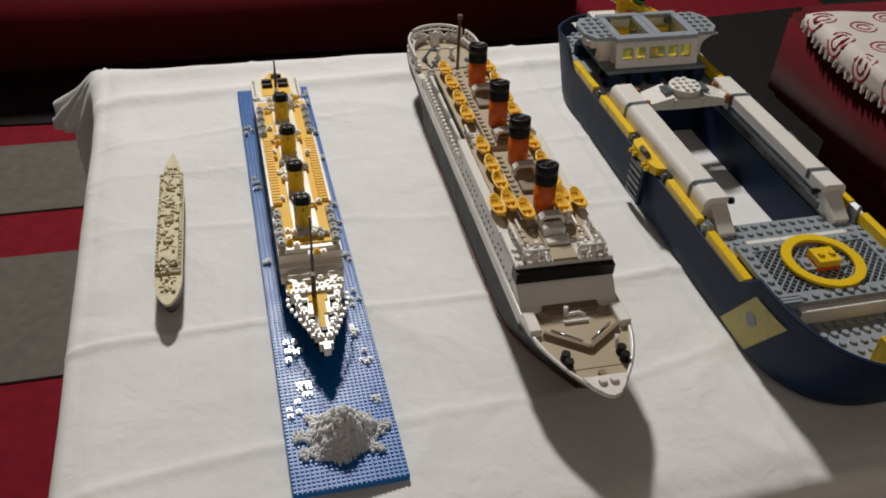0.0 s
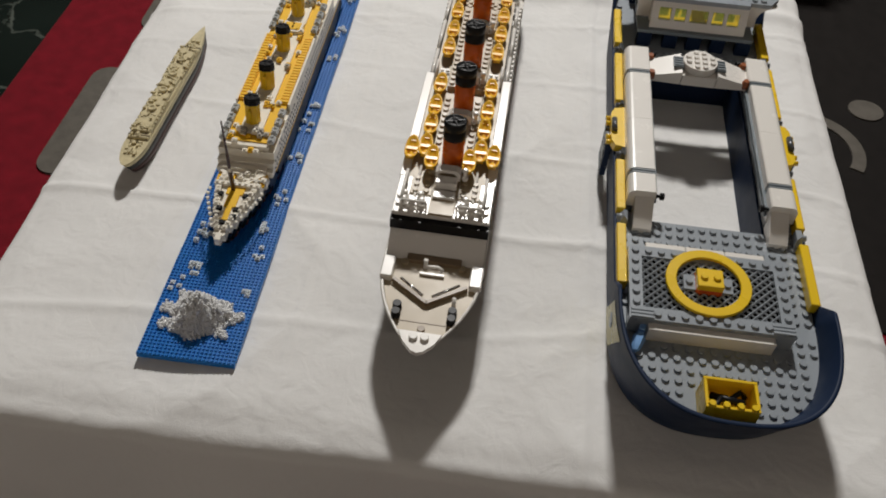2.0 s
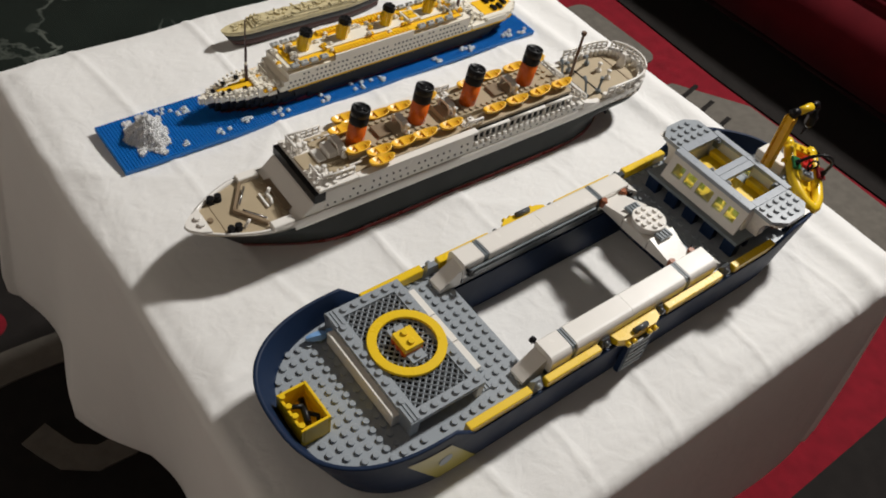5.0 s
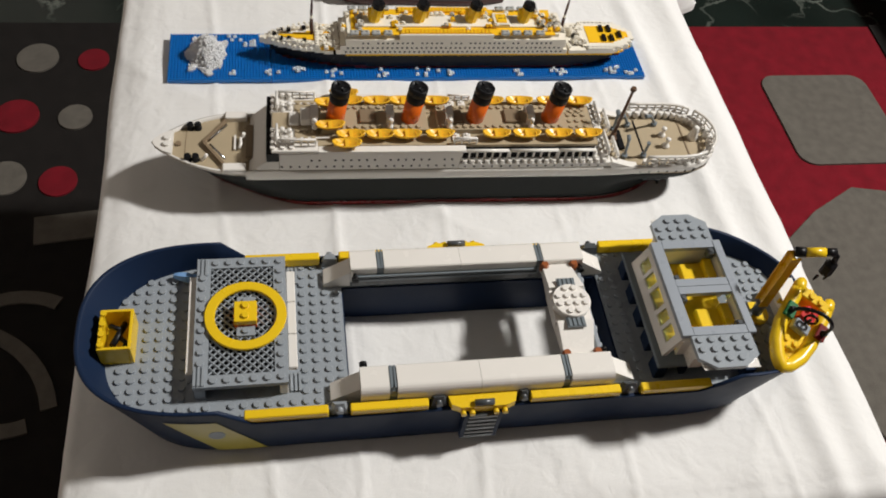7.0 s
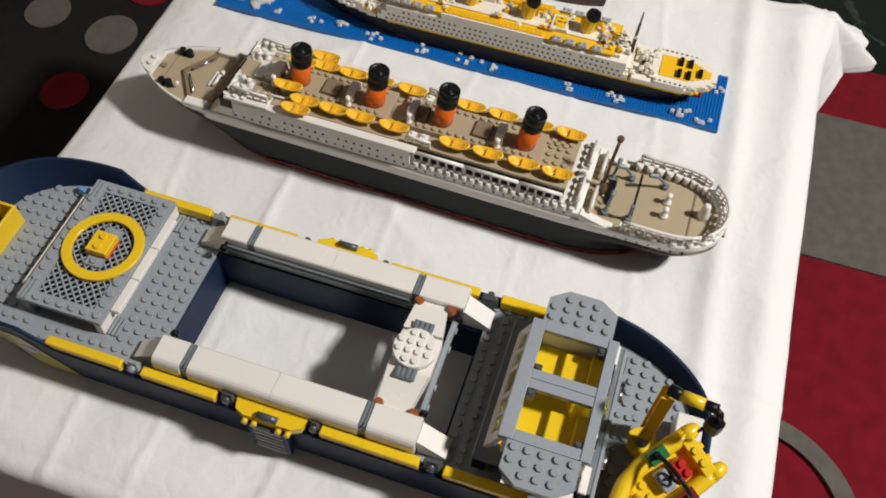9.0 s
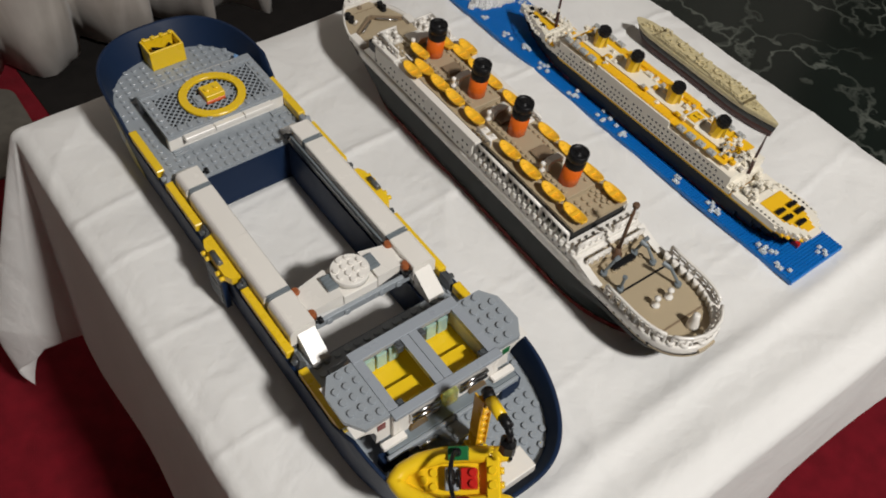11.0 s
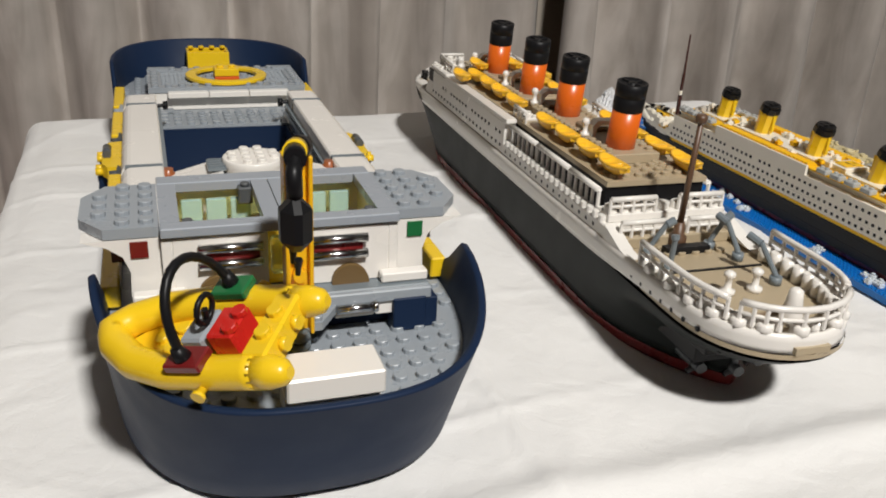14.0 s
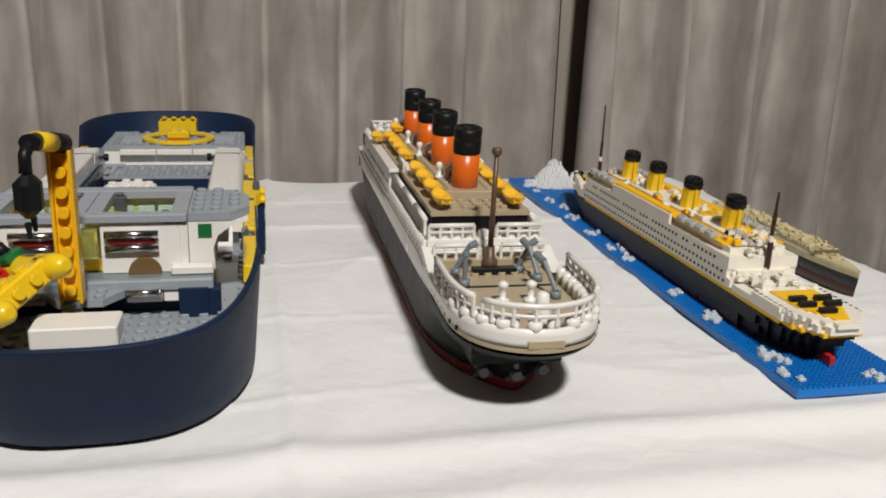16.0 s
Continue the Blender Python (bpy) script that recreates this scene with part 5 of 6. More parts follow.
for y in (0.1700, 0.2400, 0.2880):
    bm = bmesh.new()
    box(bm, -0.0075, 0.0075, y - 0.0065, y + 0.0065, 0.0696, 0.0722, 0.0006)
    part("hatch", bm, DTAN, liner, "dark tan hatch")
for y in (0.1280, 0.1875, 0.2350, 0.3020):
    bm = bmesh.new()
    prof = [(-0.0080, 0.0697), (-0.0080, 0.0760), (-0.0050, 0.0785), (0.0060, 0.0785), (0.0090, 0.0760), (0.0090, 0.0697), (0.0070, 0.0697), (0.0065, 0.0745), (0.0045, 0.0762), (-0.0040, 0.0762), (-0.0060, 0.0745), (-0.0060, 0.0697)]
    r0 = [bm.verts.new((x, y - 0.0030, z)) for x, z in prof]
    r1 = [bm.verts.new((x, y + 0.0030, z)) for x, z in prof]
    for k in range(12):
        bm.faces.new((r0[k], r0[(k + 1) % 12], r1[(k + 1) % 12], r1[k]))
    bm.faces.new(r0)
    bm.faces.new(r1[::-1])
    part("vent_arch", bm, WHITE, liner, "white arched vent")
    bm = bmesh.new()
    lathe(bm, (0.0118, y, 0.0697), [(0.0024, 0), (0.0024, 0.0022), (0.0013, 0.0026), (0.0013, 0.0060), (0.0020, 0.0070), (0.0020, 0.0088), (0.0009, 0.0098)], 14)
    part("vent_pipe", bm, WHITE, liner, "white vent pipe")
# funnels
for y in (0.147, 0.207, 0.260, 0.323):
    lean = 0.0035
    bm = bmesh.new()
    tube(bm, (0.001, y - lean, 0.0646), (0.001, y, 0.0891), 0.0073, seg=32)
    fn = part("funnel", bm, ORANGE, liner, "orange funnel with black top")
    bm = bmesh.new()
    c0, c1 = Vector((0.001, y, 0.0891)), Vector((0.001, y + 0.0018, 0.1030))
    q = (c1 - c0).to_track_quat("Z", "Y")
    rings = []
    for r, h in ((0.0074, 0), (0.0076, 0.001), (0.0076, 0.0068), (0.0072, 0.0071), (0.0076, 0.0074), (0.0076, 0.0136), (0.0066, 0.0140), (0.0060, 0.0128), (0.0022, 0.0126), (0.0022, 0.0136), (0.0004, 0.0136)):
        rings.append([c0 + q @ Vector((r * math.cos(2 * math.pi * k / 28), r * math.sin(2 * math.pi * k / 28), h)) for k in range(28)])
    loft(bm, rings, closed=True)
    for k in range(4):
        a = radians(90 * k + 20)
        d = Vector((math.cos(a), math.sin(a), 0))
        tube(bm, c0 + q @ (d * 0.002 + Vector((0, 0, 0.0130))), c0 + q @ (d * 0.0064 + Vector((0, 0, 0.0130))), 0.0008, seg=6)
    part("funnel_top", bm, BLACK, fn, "black ribbed funnel top")


# lifeboats
def boat_mesh():
    bm = bmesh.new()
    n = 14
    def ring(z, w, l, ins=0.0):
        out = []
        for k in range(n * 2):
            a = math.pi * k / n
            x = w * math.sin(a)
            y = l * math.copysign(abs(math.cos(a)) ** 0.8, math.cos(a))
            out.append((x, y, z + 0.0016 * (abs(y) / l) ** 3))
        return out
    loft(bm, [ring(0, 0.0012, 0.0070), ring(0.0010, 0.0030, 0.0095), ring(0.0042, 0.0049, 0.0118), ring(0.0050, 0.0049, 0.0118), ring(0.0050, 0.0041, 0.0104), ring(0.0022, 0.0026, 0.0088), ring(0.0020, 0.0004, 0.0010)], closed=True)
    box(bm, -0.0040, 0.0040, -0.0013, 0.0013, 0.0030, 0.0046)
    for y in (-0.0088, 0.0088):
        box(bm, -0.0026, 0.0026, y - 0.0012, y + 0.0012, 0.0030, 0.0046)
    return bm


first = None
places = [(0.0192, y) for y in (0.1560, 0.1790, 0.2000, 0.2265, 0.2725, 0.2975, 0.3240, 0.3490)]
places += [(0.0285, 0.1525), (0.0128, 0.1400)]
for s in (-1, 1):
    for x, y in places:
        m = pose(s * x, y, 0.0660 if x != 0.0128 else 0.0700, 0, 0, random.uniform(-2, 2))
        if x == 0.0285:
            m = pose(s * x, y, 0.0655, 0, 0, 0)
        if first is None:
            first = part("lifeboat", boat_mesh(), BOAT, liner, "yellow open lifeboat", m)
        else:
            share("lifeboat", first, liner, m)
for s in (-1, 1):
    for y in (0.2400, 0.2490):
        bm = bmesh.new()
        box(bm, s * 0.0190 - 0.004, s * 0.0190 + 0.004, y - 0.003, y + 0.003, 0.0646, 0.0662, 0.0003)
        studs(bm, [(s * 0.0190 - 0.002, y), (s * 0.0190 + 0.002, y)], 0.0662, 0.0014, 0.0012)
        part("white_plate", bm, WHITE, liner)
    railing([(s * 0.0250, 0.2380, 0.0645), (s * 0.0250, 0.2560, 0.0645)], 0.0060, WHITE)
# aft decks
bm = bmesh.new()
box(bm, -0.0300, 0.0300, 0.3565, 0.3690, 0.0491, 0.0530, 0.0004)
studs(bm, [(x, 0.3645) for x in (-0.027, -0.0205, -0.014, -0.007, 0, 0.007, 0.014, 0.0205, 0.027)], 0.0530, 0.0029, 0.0034)
part("aft_terrace", bm, WHITE, liner, "white stepped terrace")
for z, y, w in ((0.0530, 0.3680, 0.029), (0.0455, 0.3780, 0.028)):
    for s in (-1, 1):
        railing([(s * 0.006, y, z), (s * w, y, z)], 0.0068, WHITE, 0.0058, 0.0009)
bm = bmesh.new()
box(bm, -0.0300, 0.0300, 0.3692, 0.3800, 0.0406, 0.0455, 0.0003)
studs(bm, [(x, 0.3735) for x in (-0.020, -0.0135, -0.007, 0, 0.007, 0.0135, 0.020)], 0.0455, 0.0020, 0.0015)
part("tan_terrace", bm, TAN, liner)
for s in (-1, 1):
    bm = bmesh.new()
    v = [(0.0270, 0.3720, 0.0430), (0.0332, 0.3720, 0.0430), (0.0332, 0.3960, 0.0430), (0.0270, 0.3960, 0.0430),
         (0.0270, 0.3720, 0.0500), (0.0332, 0.3720, 0.0500), (0.0332, 0.3880, 0.0445), (0.0270, 0.3880, 0.0445)]
    vv = [bm.verts.new((s * x, y, z)) for x, y, z in v]
    for f in ((0, 1, 2, 3), (4, 5, 6, 7), (0, 1, 5, 4), (1, 2, 6, 5), (2, 3, 7, 6), (3, 0, 4, 7)):
        bm.faces.new([vv[i] for i in f])
    part("aft_bulwark", bm, WHITE, liner)
# poop: rail round the stern
sr = [(x * 0.97, 0.235 + (y - 0.235) * 0.994, 0.0432) for x, y in liner_row(0.043, 60) if y > 0.402]
sr = [p for p in sr if p[0] > 0][::1] + [p for p in sr if p[0] <= 0]
sr.sort(key=lambda p: math.atan2(p[1] - 0.40, p[0]))
thin = [sr[0]]
for p in sr:
    if math.dist(p, thin[-1]) > 0.0045:
        thin.append(p)
half = len(thin) // 3
for grp in (thin[:half], thin[half:-half], thin[-half:]):
    railing([(x, y, z + 0.0024) for x, y, z in grp], 0.0086, WHITE, 0.009, 0.0009, "stern_rail")
bm = bmesh.new()
for i, p in enumerate(thin):
    tube(bm, (p[0] * 0.93, 0.41 + (p[1] - 0.41) * 0.95, 0.0405), (p[0] * 0.93, 0.41 + (p[1] - 0.41) * 0.95, 0.0478), 0.0027, seg=10)
    if i % 2:
        lathe(bm, (p[0] * 0.97, 0.41 + (p[1] - 0.41) * 0.985, 0.0440), [(0.0024, 0), (0.0031, 0.0006), (0.0031, 0.0028), (0.0022, 0.0036)], 10)
part("rail_foot", bm, WHITE, liner, "round white rail feet")["kind"] = "stuff"
for y in (0.4070, 0.4480):
    bm = bmesh.new()
    box(bm, -0.0260, 0.0260, y - 0.0007, y + 0.0007, 0.0404, 0.0410)
    part("deck_groove", bm, DTAN if y > 0.44 else BLACK, liner)
bm = bmesh.new()
studs(bm, [(x, y) for x in (-0.0165, -0.010, -0.0035, 0.0035, 0.010, 0.0165) for y in (0.3840, 0.3900)], 0.0405, 0.0020, 0.0015)
part("aft_plate", bm, TAN, liner)
bm = bmesh.new()
box(bm, -0.0110, 0.0110, 0.3855, 0.3905, 0.0406, 0.0440, 0.0003)
part("winch_bar", bm, BLACK, liner)
bm = bmesh.new()
lathe(bm, (0.0005, 0.3810, 0.0406), [(0.0040, 0), (0.0040, 0.005), (0.0026, 0.0065), (0.0022, 0.012)], 16)
tube(bm, (0.0005, 0.3810, 0.0500), (0.0005, 0.3840, 0.0985), 0.0015, 0.0012, seg=10)
lathe(bm, (0.0005, 0.3840, 0.0980), [(0.0012, 0), (0.0024, 0.0012), (0.0026, 0.0030), (0.0020, 0.0042)], 14)
part("aft_mast", bm, plastic("aged bronze plastic", (0.115, 0.062, 0.035), 0.4), liner, "brown mast with ball top")
for x, y, dx, dy in ((-0.0185, 0.400, 0.003, -0.007), (0.0185, 0.405, 0.0, 0.001), (-0.0195, 0.425, 0.004, -0.008), (0.0190, 0.388, -0.006, 0.002), (-0.013, 0.386, -0.005, 0.002)):
    bm = bmesh.new()
    tube(bm, (x, y, 0.0406), (x, y, 0.0440), 0.0026, seg=12)
    tube(bm, (x, y, 0.0440), (x + dx, y + dy, 0.0560), 0.0012, seg=8)
    tube(bm, (x + dx, y + dy, 0.0555), (x + dx * 1.6, y + dy * 1.6 - 0.001, 0.0575), 0.0018, seg=8)
    part("deck_crane", bm, STEEL, liner, "steel grey deck crane")
for x in (-0.0065, 0.0065):
    bm = bmesh.new()
    lathe(bm, (x, 0.4290, 0.0406), [(0.0032, 0), (0.0032, 0.0018), (0.0014, 0.0026), (0.0014, 0.0068), (0.0024, 0.0078), (0.0024, 0.0092), (0.0008, 0.0102)], 14)
    part("capstan", bm, WHITE, liner, "white capstan")
bm = bmesh.new()
lathe(bm, (-0.003, 0.4560, 0.0406), [(0.0046, 0), (0.0044, 0.003), (0.0030, 0.010), (0.0026, 0.0135), (0.0012, 0.0145)], 18)
part("white_cone", bm, WHITE, liner)


# ---- the small-block liner on its blue base ----
model = thing("display_base", "blue studded base plate lying on the tablecloth", "base plate", pose(-0.0325, 0, T + 0.0012, 0, 0, 0.2))
for a, b, dz in ((0.0, 0.0930, 0.0006), (0.0934, 0.4600, 0.0)):
    bm = bmesh.new()
    box(bm, -0.0325, 0.0325, a, b, dz, 0.0040 + dz, 0.0003)
    pit = 0.0027
    nx, ny = 24, int((b - a) / pit)
    pts = [(-0.0325 + 0.065 * (i + 0.5) / nx, a + (b - a) * (j + 0.5) / ny) for i in range(nx) for j in range(ny)]
    pts = [p for p in pts if not (abs(p[0]) < 0.012 and 0.125 < p[1] < 0.42)]
    studs(bm, pts, 0.0040 + dz, 0.0010, 0.0011, 6)
    part("base_plate", bm, BLUE, model, "blue studded plate")

rng = random.Random(5)
foam = [(-0.017, 0.078, 7), (0.024, 0.092, 5), (-0.021, 0.108, 9), (0.020, 0.118, 9), (0.024, 0.150, 5), (0.027, 0.196, 5), (0.0255, 0.236, 5), (0.027, 0.262, 6), (0.0275, 0.330, 5),
        (0.025, 0.372, 7), (0.026, 0.425, 10), (-0.026, 0.300, 6), (-0.027, 0.385, 6), (0.028, 0.446, 4), (-0.025, 0.060, 4), (0.0255, 0.062, 4), (-0.012, 0.452, 4), (-0.027, 0.20, 5)]
for cx, cy, n in foam:
    bm = bmesh.new()
    for k in range(n):
        x, y = cx + round(rng.gauss(0, 0.9)) * 0.0027, cy + round(rng.gauss(0, 1.2)) * 0.0027
        x = max(-0.030, min(0.030, x))
        box(bm, x - 0.0018, x + 0.0018, y - 0.0018, y + 0.0018, 0.0048, 0.0060 + 0.0002 * k, 0.0002)
        studs(bm, [(x, y)], 0.0060 + 0.0002 * k, 0.0011, 0.0010, 6)
    part("foam", bm, GLASSY, model, "clear plastic foam blocks")["kind"] = "stuff"
# iceberg
bm = bmesh.new()
for k in range(2000):
    a, q = rng.uniform(0, 2 * math.pi), math.sqrt(rng.random())
    r = 0.0205 * q * (1 + 0.10 * math.sin(3 * a + 1) + 0.07 * math.sin(8 * a + 2 * q)) * rng.uniform(0.9, 1.08)
    h = 0.0245 * max(0.0, 1 - q ** 1.25) ** 1.2 * rng.uniform(0.6, 1.06)
    if k % 6 == 0:
        # low arms running out over the plate
        a = (0.15, 2.95, 3.6, 5.6, 2.3)[k // 6 % 5] + rng.gauss(0, 0.07)
        r, h = rng.uniform(0.016, 0.0285), rng.uniform(0, 0.0015)
    x, y = r * math.cos(a), 0.0345 + r * math.sin(a) * 0.84
    x = max(-0.0305, min(0.0305, x))
    e = rng.uniform(0.0006, 0.0010)
    z0 = 0.0050
    box(bm, x - e, x + e, y - e, y + e, z0, 0.0062 + h)
    studs(bm, [(x, y)], 0.0062 + h, e * 0.8, 0.0009, 5)
part("iceberg", bm, ICE, model, "heap of clear plastic blocks, an iceberg")["kind"] = "stuff"

tit = thing("block_liner", "small-block toy liner, cream and yellow, four yellow funnels", "toy ship", pose(-0.0335, 0, T + 0.0063), "toy liners")
BY0, BY1 = 0.084, 0.447


def steps_plan(y0, y1, w, lead, tail, q=0.0042):
    """Half widths in block steps, from bow to stern."""
    n = int(round((y1 - y0) / q))
    half = []
    for k in range(n):
        y = y0 + (k + 0.5) * q
        f = min(1.0, (y - y0 + q * 0.4) / lead)
        g = min(1.0, (y1 - y + q * 0.4) / tail)
        ww = w * min(math.sin(math.pi / 2 * f) ** 0.85, math.sin(math.pi / 2 * g) ** 0.6)
        half.append((y0 + k * q, max(0.0021, round(ww / 0.0021) * 0.0021)))
    out_e = []
    for y, ww in half:
        out_e += [(ww, y), (ww, y + q)]
    out = out_e + [(-x, y) for x, y in out_e[::-1]]
    return [p for k, p in enumerate(out) if math.dist(p, out[k - 1]) > 1e-6]


def layer(name, y0, y1, w, lead, tail, z0, z1, material, label=""):
    bm = bmesh.new()
    prism(bm, steps_plan(y0, y1, w, lead, tail), z0, z1)
    return part(name, bm, material, tit, label)


layer("keel", 0.104, 0.428, 0.0190, 0.090, 0.060, 0.0, 0.0036, DRED, "dark red keel blocks")
layer("hull", 0.098, 0.432, 0.0200, 0.092, 0.050, 0.0037, 0.0090, BLACK, "black hull blocks")
layer("hull", 0.093, 0.438, 0.0204, 0.092, 0.045, 0.0091, 0.0142, BLACK)
layer("hull", 0.089, 0.443, 0.0208, 0.094, 0.040, 0.0143, 0.0166, BLACK)
layer("stripe", 0.150, 0.446, 0.0214, 0.020, 0.034, 0.0167, 0.0184, AMBER, "yellow stripe of blocks")
layer("upper_hull", BY0, 0.153, 0.0200, 0.092, 0.004, 0.0167, 0.0205, CREAM, "cream bow blocks")
layer("upper_hull", 0.1535, 0.378, 0.0212, 0.004, 0.004, 0.0185, 0.0235, CREAM, "cream hull blocks")
layer("upper_hull", 0.3785, BY1, 0.0205, 0.004, 0.032, 0.0185, 0.0222, CREAM)
layer("bow_rim", BY0, 0.138, 0.0195, 0.092, 0.003, 0.0206, 0.0230, CREAM)
layer("bow_deck", BY0 + 0.018, 0.136, 0.0080, 0.066, 0.004, 0.0231, 0.0240, AMBER, "yellow deck")
for s in (-1, 1):
    bm = bmesh.new()
    xa, xb = sorted((s * 0.0050, s * 0.0180))
    box(bm, xa, xb, 0.1400, 0.1520, 0.0206, 0.0222)
    studs(bm, grid_of(xa, xb, 0.1400, 0.1520, 0.0040), 0.0222, 0.0012, 0.0009, 7)
    part("deck_corner", bm, AMBER, tit, "yellow studded deck corner")
    # stepped rim of single blocks
    bm = bmesh.new()
    for k in range(11):
        y = 0.090 + 0.0042 * k
        w = 0.0195 * math.sin(math.pi / 2 * min(1.0, (y - BY0 + 0.0017) / 0.092)) ** 0.85 - 0.0024
        if w < 0.002:
            continue
        box(bm, s * w - 0.0020, s * w + 0.0020, y - 0.0020, y + 0.0020, 0.0231, 0.0252 if k % 3 else 0.0262, 0.0002)
        studs(bm, [(s * w, y)], 0.0252 if k % 3 else 0.0262, 0.0012, 0.0010, 7)
    part("rim_block", bm, CREAM, tit, "cream stepped rim blocks")["kind"] = "stuff"
bm = bmesh.new()
box(bm, -0.0168, 0.0168, 0.1345, 0.1385, 0.0231, 0.0258, 0.0002)
studs(bm, [(-0.0148 + 0.0042 * k, 0.1365) for k in range(8)], 0.0258, 0.0012, 0.0010, 7)
part("bow_bar", bm, CREAM, tit, "cream bar across the bow")
layer("house_tier", 0.1575, 0.374, 0.0208, 0.004, 0.004, 0.0236, 0.0282, CREAM, "cream house wall with windows")
layer("house_tier", 0.1625, 0.372, 0.0208, 0.004, 0.004, 0.02821, 0.0350, CREAM)
layer("front_step", 0.1520, 0.1574, 0.0165, 0.003, 0.003, 0.0206, 0.0262, CREAM, "cream stepped front")
layer("front_step", 0.1490, 0.1519, 0.0120, 0.003, 0.003, 0.0206, 0.0240, CREAM)
layer("house_tier", 0.1640, 0.366, 0.0176, 0.004, 0.004, 0.0351, 0.0385, CREAM)
layer("deck_tier", 0.1680, 0.362, 0.0190, 0.004, 0.004, 0.0386, 0.0394, AMBER, "yellow upper deck")
layer("house_tier", 0.1750, 0.352, 0.0085, 0.004, 0.004, 0.0395, 0.0408, CREAM)
layer("poop_deck", 0.400, BY1 - 0.007, 0.0120, 0.004, 0.022, 0.0223, 0.0252, AMBER, "yellow stern deck")
layer("poop_rim", 0.393, BY1, 0.0205, 0.006, 0.032, 0.0223, 0.0246, CREAM)
# windows
for s in (-1, 1):
    bm = bmesh.new()
    for z, a, b in ((0.0212, 0.160, 0.376), (0.0258, 0.162, 0.372), (0.0312, 0.176, 0.360)):
        n = int((b - a) / 0.0046)
        for k in range(n):
            if z > 0.029 and rng.random() < 0.12:
                continue
            y = a + 0.0046 * (k + 0.5)
            w = 0.0212 if z < 0.0236 else 0.0208
            w = round(w / 0.0021) * 0.0021
            xa, xb = sorted((s * (w - 0.0008), s * (w + 0.00025)))
            box(bm, xa, xb, y - 0.0009, y + 0.0009, z - 0.0008, z + 0.0008)
    part("window_strip", bm, BLACK, tit, "rows of tiny dark windows")["kind"] = "stuff"
    # amber promenade and clear boats
    bm = bmesh.new()
    xa, xb = sorted((s * 0.0130, s * 0.0195))
    box(bm, xa, xb, 0.213, 0.300, 0.0395, 0.0410)
    for k in range(24):
        box(bm, s * 0.0163 - 0.0030, s * 0.0163 + 0.0030, 0.2140 + 0.0036 * k, 0.2165 + 0.0036 * k, 0.0410, 0.0418)
    part("promenade", bm, AMBER, tit, "long yellow promenade strip")
    bm = bmesh.new()
    xa, xb = sorted((s * 0.0196, s * 0.0212))
    box(bm, xa, xb, 0.212, 0.301, 0.0351, 0.0408)
    part("promenade_edge", bm, CREAM, tit)
    for y in (0.170, 0.180, 0.190, 0.201, 0.312, 0.323, 0.334, 0.346):
        bm = bmesh.new()
        box(bm, s * 0.0180 - 0.0026, s * 0.0180 + 0.0026, y - 0.0040, y + 0.0040, 0.0395, 0.0425, 0.0006)
        studs(bm, [(s * 0.0180, y - 0.002), (s * 0.0180, y + 0.002)], 0.0425, 0.0012, 0.0010, 8)
        part("lifeboat", bm, plastic("clear grey plastic", (0.42, 0.43, 0.42), 0.15), tit, "grey clear lifeboat block")
# deck blocks
bm = bmesh.new()
bm2 = bmesh.new()
bm3 = bmesh.new()
for k in range(150):
    y = rng.uniform(0.170, 0.360)
    if rng.random() < 0.45:
        y = rng.choice((rng.uniform(0.160, 0.192), rng.uniform(0.342, 0.372)))
    x = round(rng.uniform(-0.012, 0.012) / 0.0042) * 0.0042
    if abs(x) < 0.009 and any(abs(y - q) < 0.011 for q in (0.190, 0.232, 0.282, 0.333)):
        continue
    z = 0.0395 if abs(x) > 0.0085 or not 0.175 < y < 0.352 else 0.0409
    if y < 0.164 or y > 0.366:
        z = 0.0351
    h = rng.choice((0.0014, 0.0022, 0.0030))
    t = rng.choice((bm, bm, bm2, bm3))
    box(t, x - 0.0020, x + 0.0020, y - 0.0020, y + 0.0020, z, z + h, 0.0002)
    studs(t, [(x, y)], z + h, 0.0012, 0.0009, 7)
for b_, m_, l_ in ((bm, CREAM, "cream deck blocks"), (bm2, AMBER, "yellow deck blocks"), (bm3, plastic("clear smoke plastic", (0.5, 0.47, 0.42), 0.15), "clear deck blocks")):
    part("deck_block", b_, m_, tit, l_)["kind"] = "stuff"
bm = bmesh.new()
for k in range(60):
    y = rng.choice((rng.uniform(0.372, 0.396), rng.uniform(0.138, 0.158)))
    x = round(rng.uniform(-0.016, 0.016) / 0.0042) * 0.0042
    z = 0.0236 if y > 0.3 else 0.0216
    h = rng.choice((0.002, 0.003, 0.0045))
    box(bm, x - 0.0020, x + 0.0020, y - 0.0020, y + 0.0020, z, z + h, 0.0002)
    studs(bm, [(x, y)], z + h, 0.0012, 0.0009, 7)
part("deck_block", bm, CREAM, tit, "cream stepped blocks")["kind"] = "stuff"
for s in (-1, 1):
    bm = bmesh.new()
    studs(bm, [(s * min(0.0190, 0.0070 + 0.0021 * k), 0.096 + 0.0050 * k) for k in range(8)] + [(s * 0.0185, 0.398 + 0.0042 * k) for k in range(9)], 0.0226, 0.0013, 0.0020, 7)
    part("rim_stud", bm, CREAM, tit)["kind"] = "stuff"
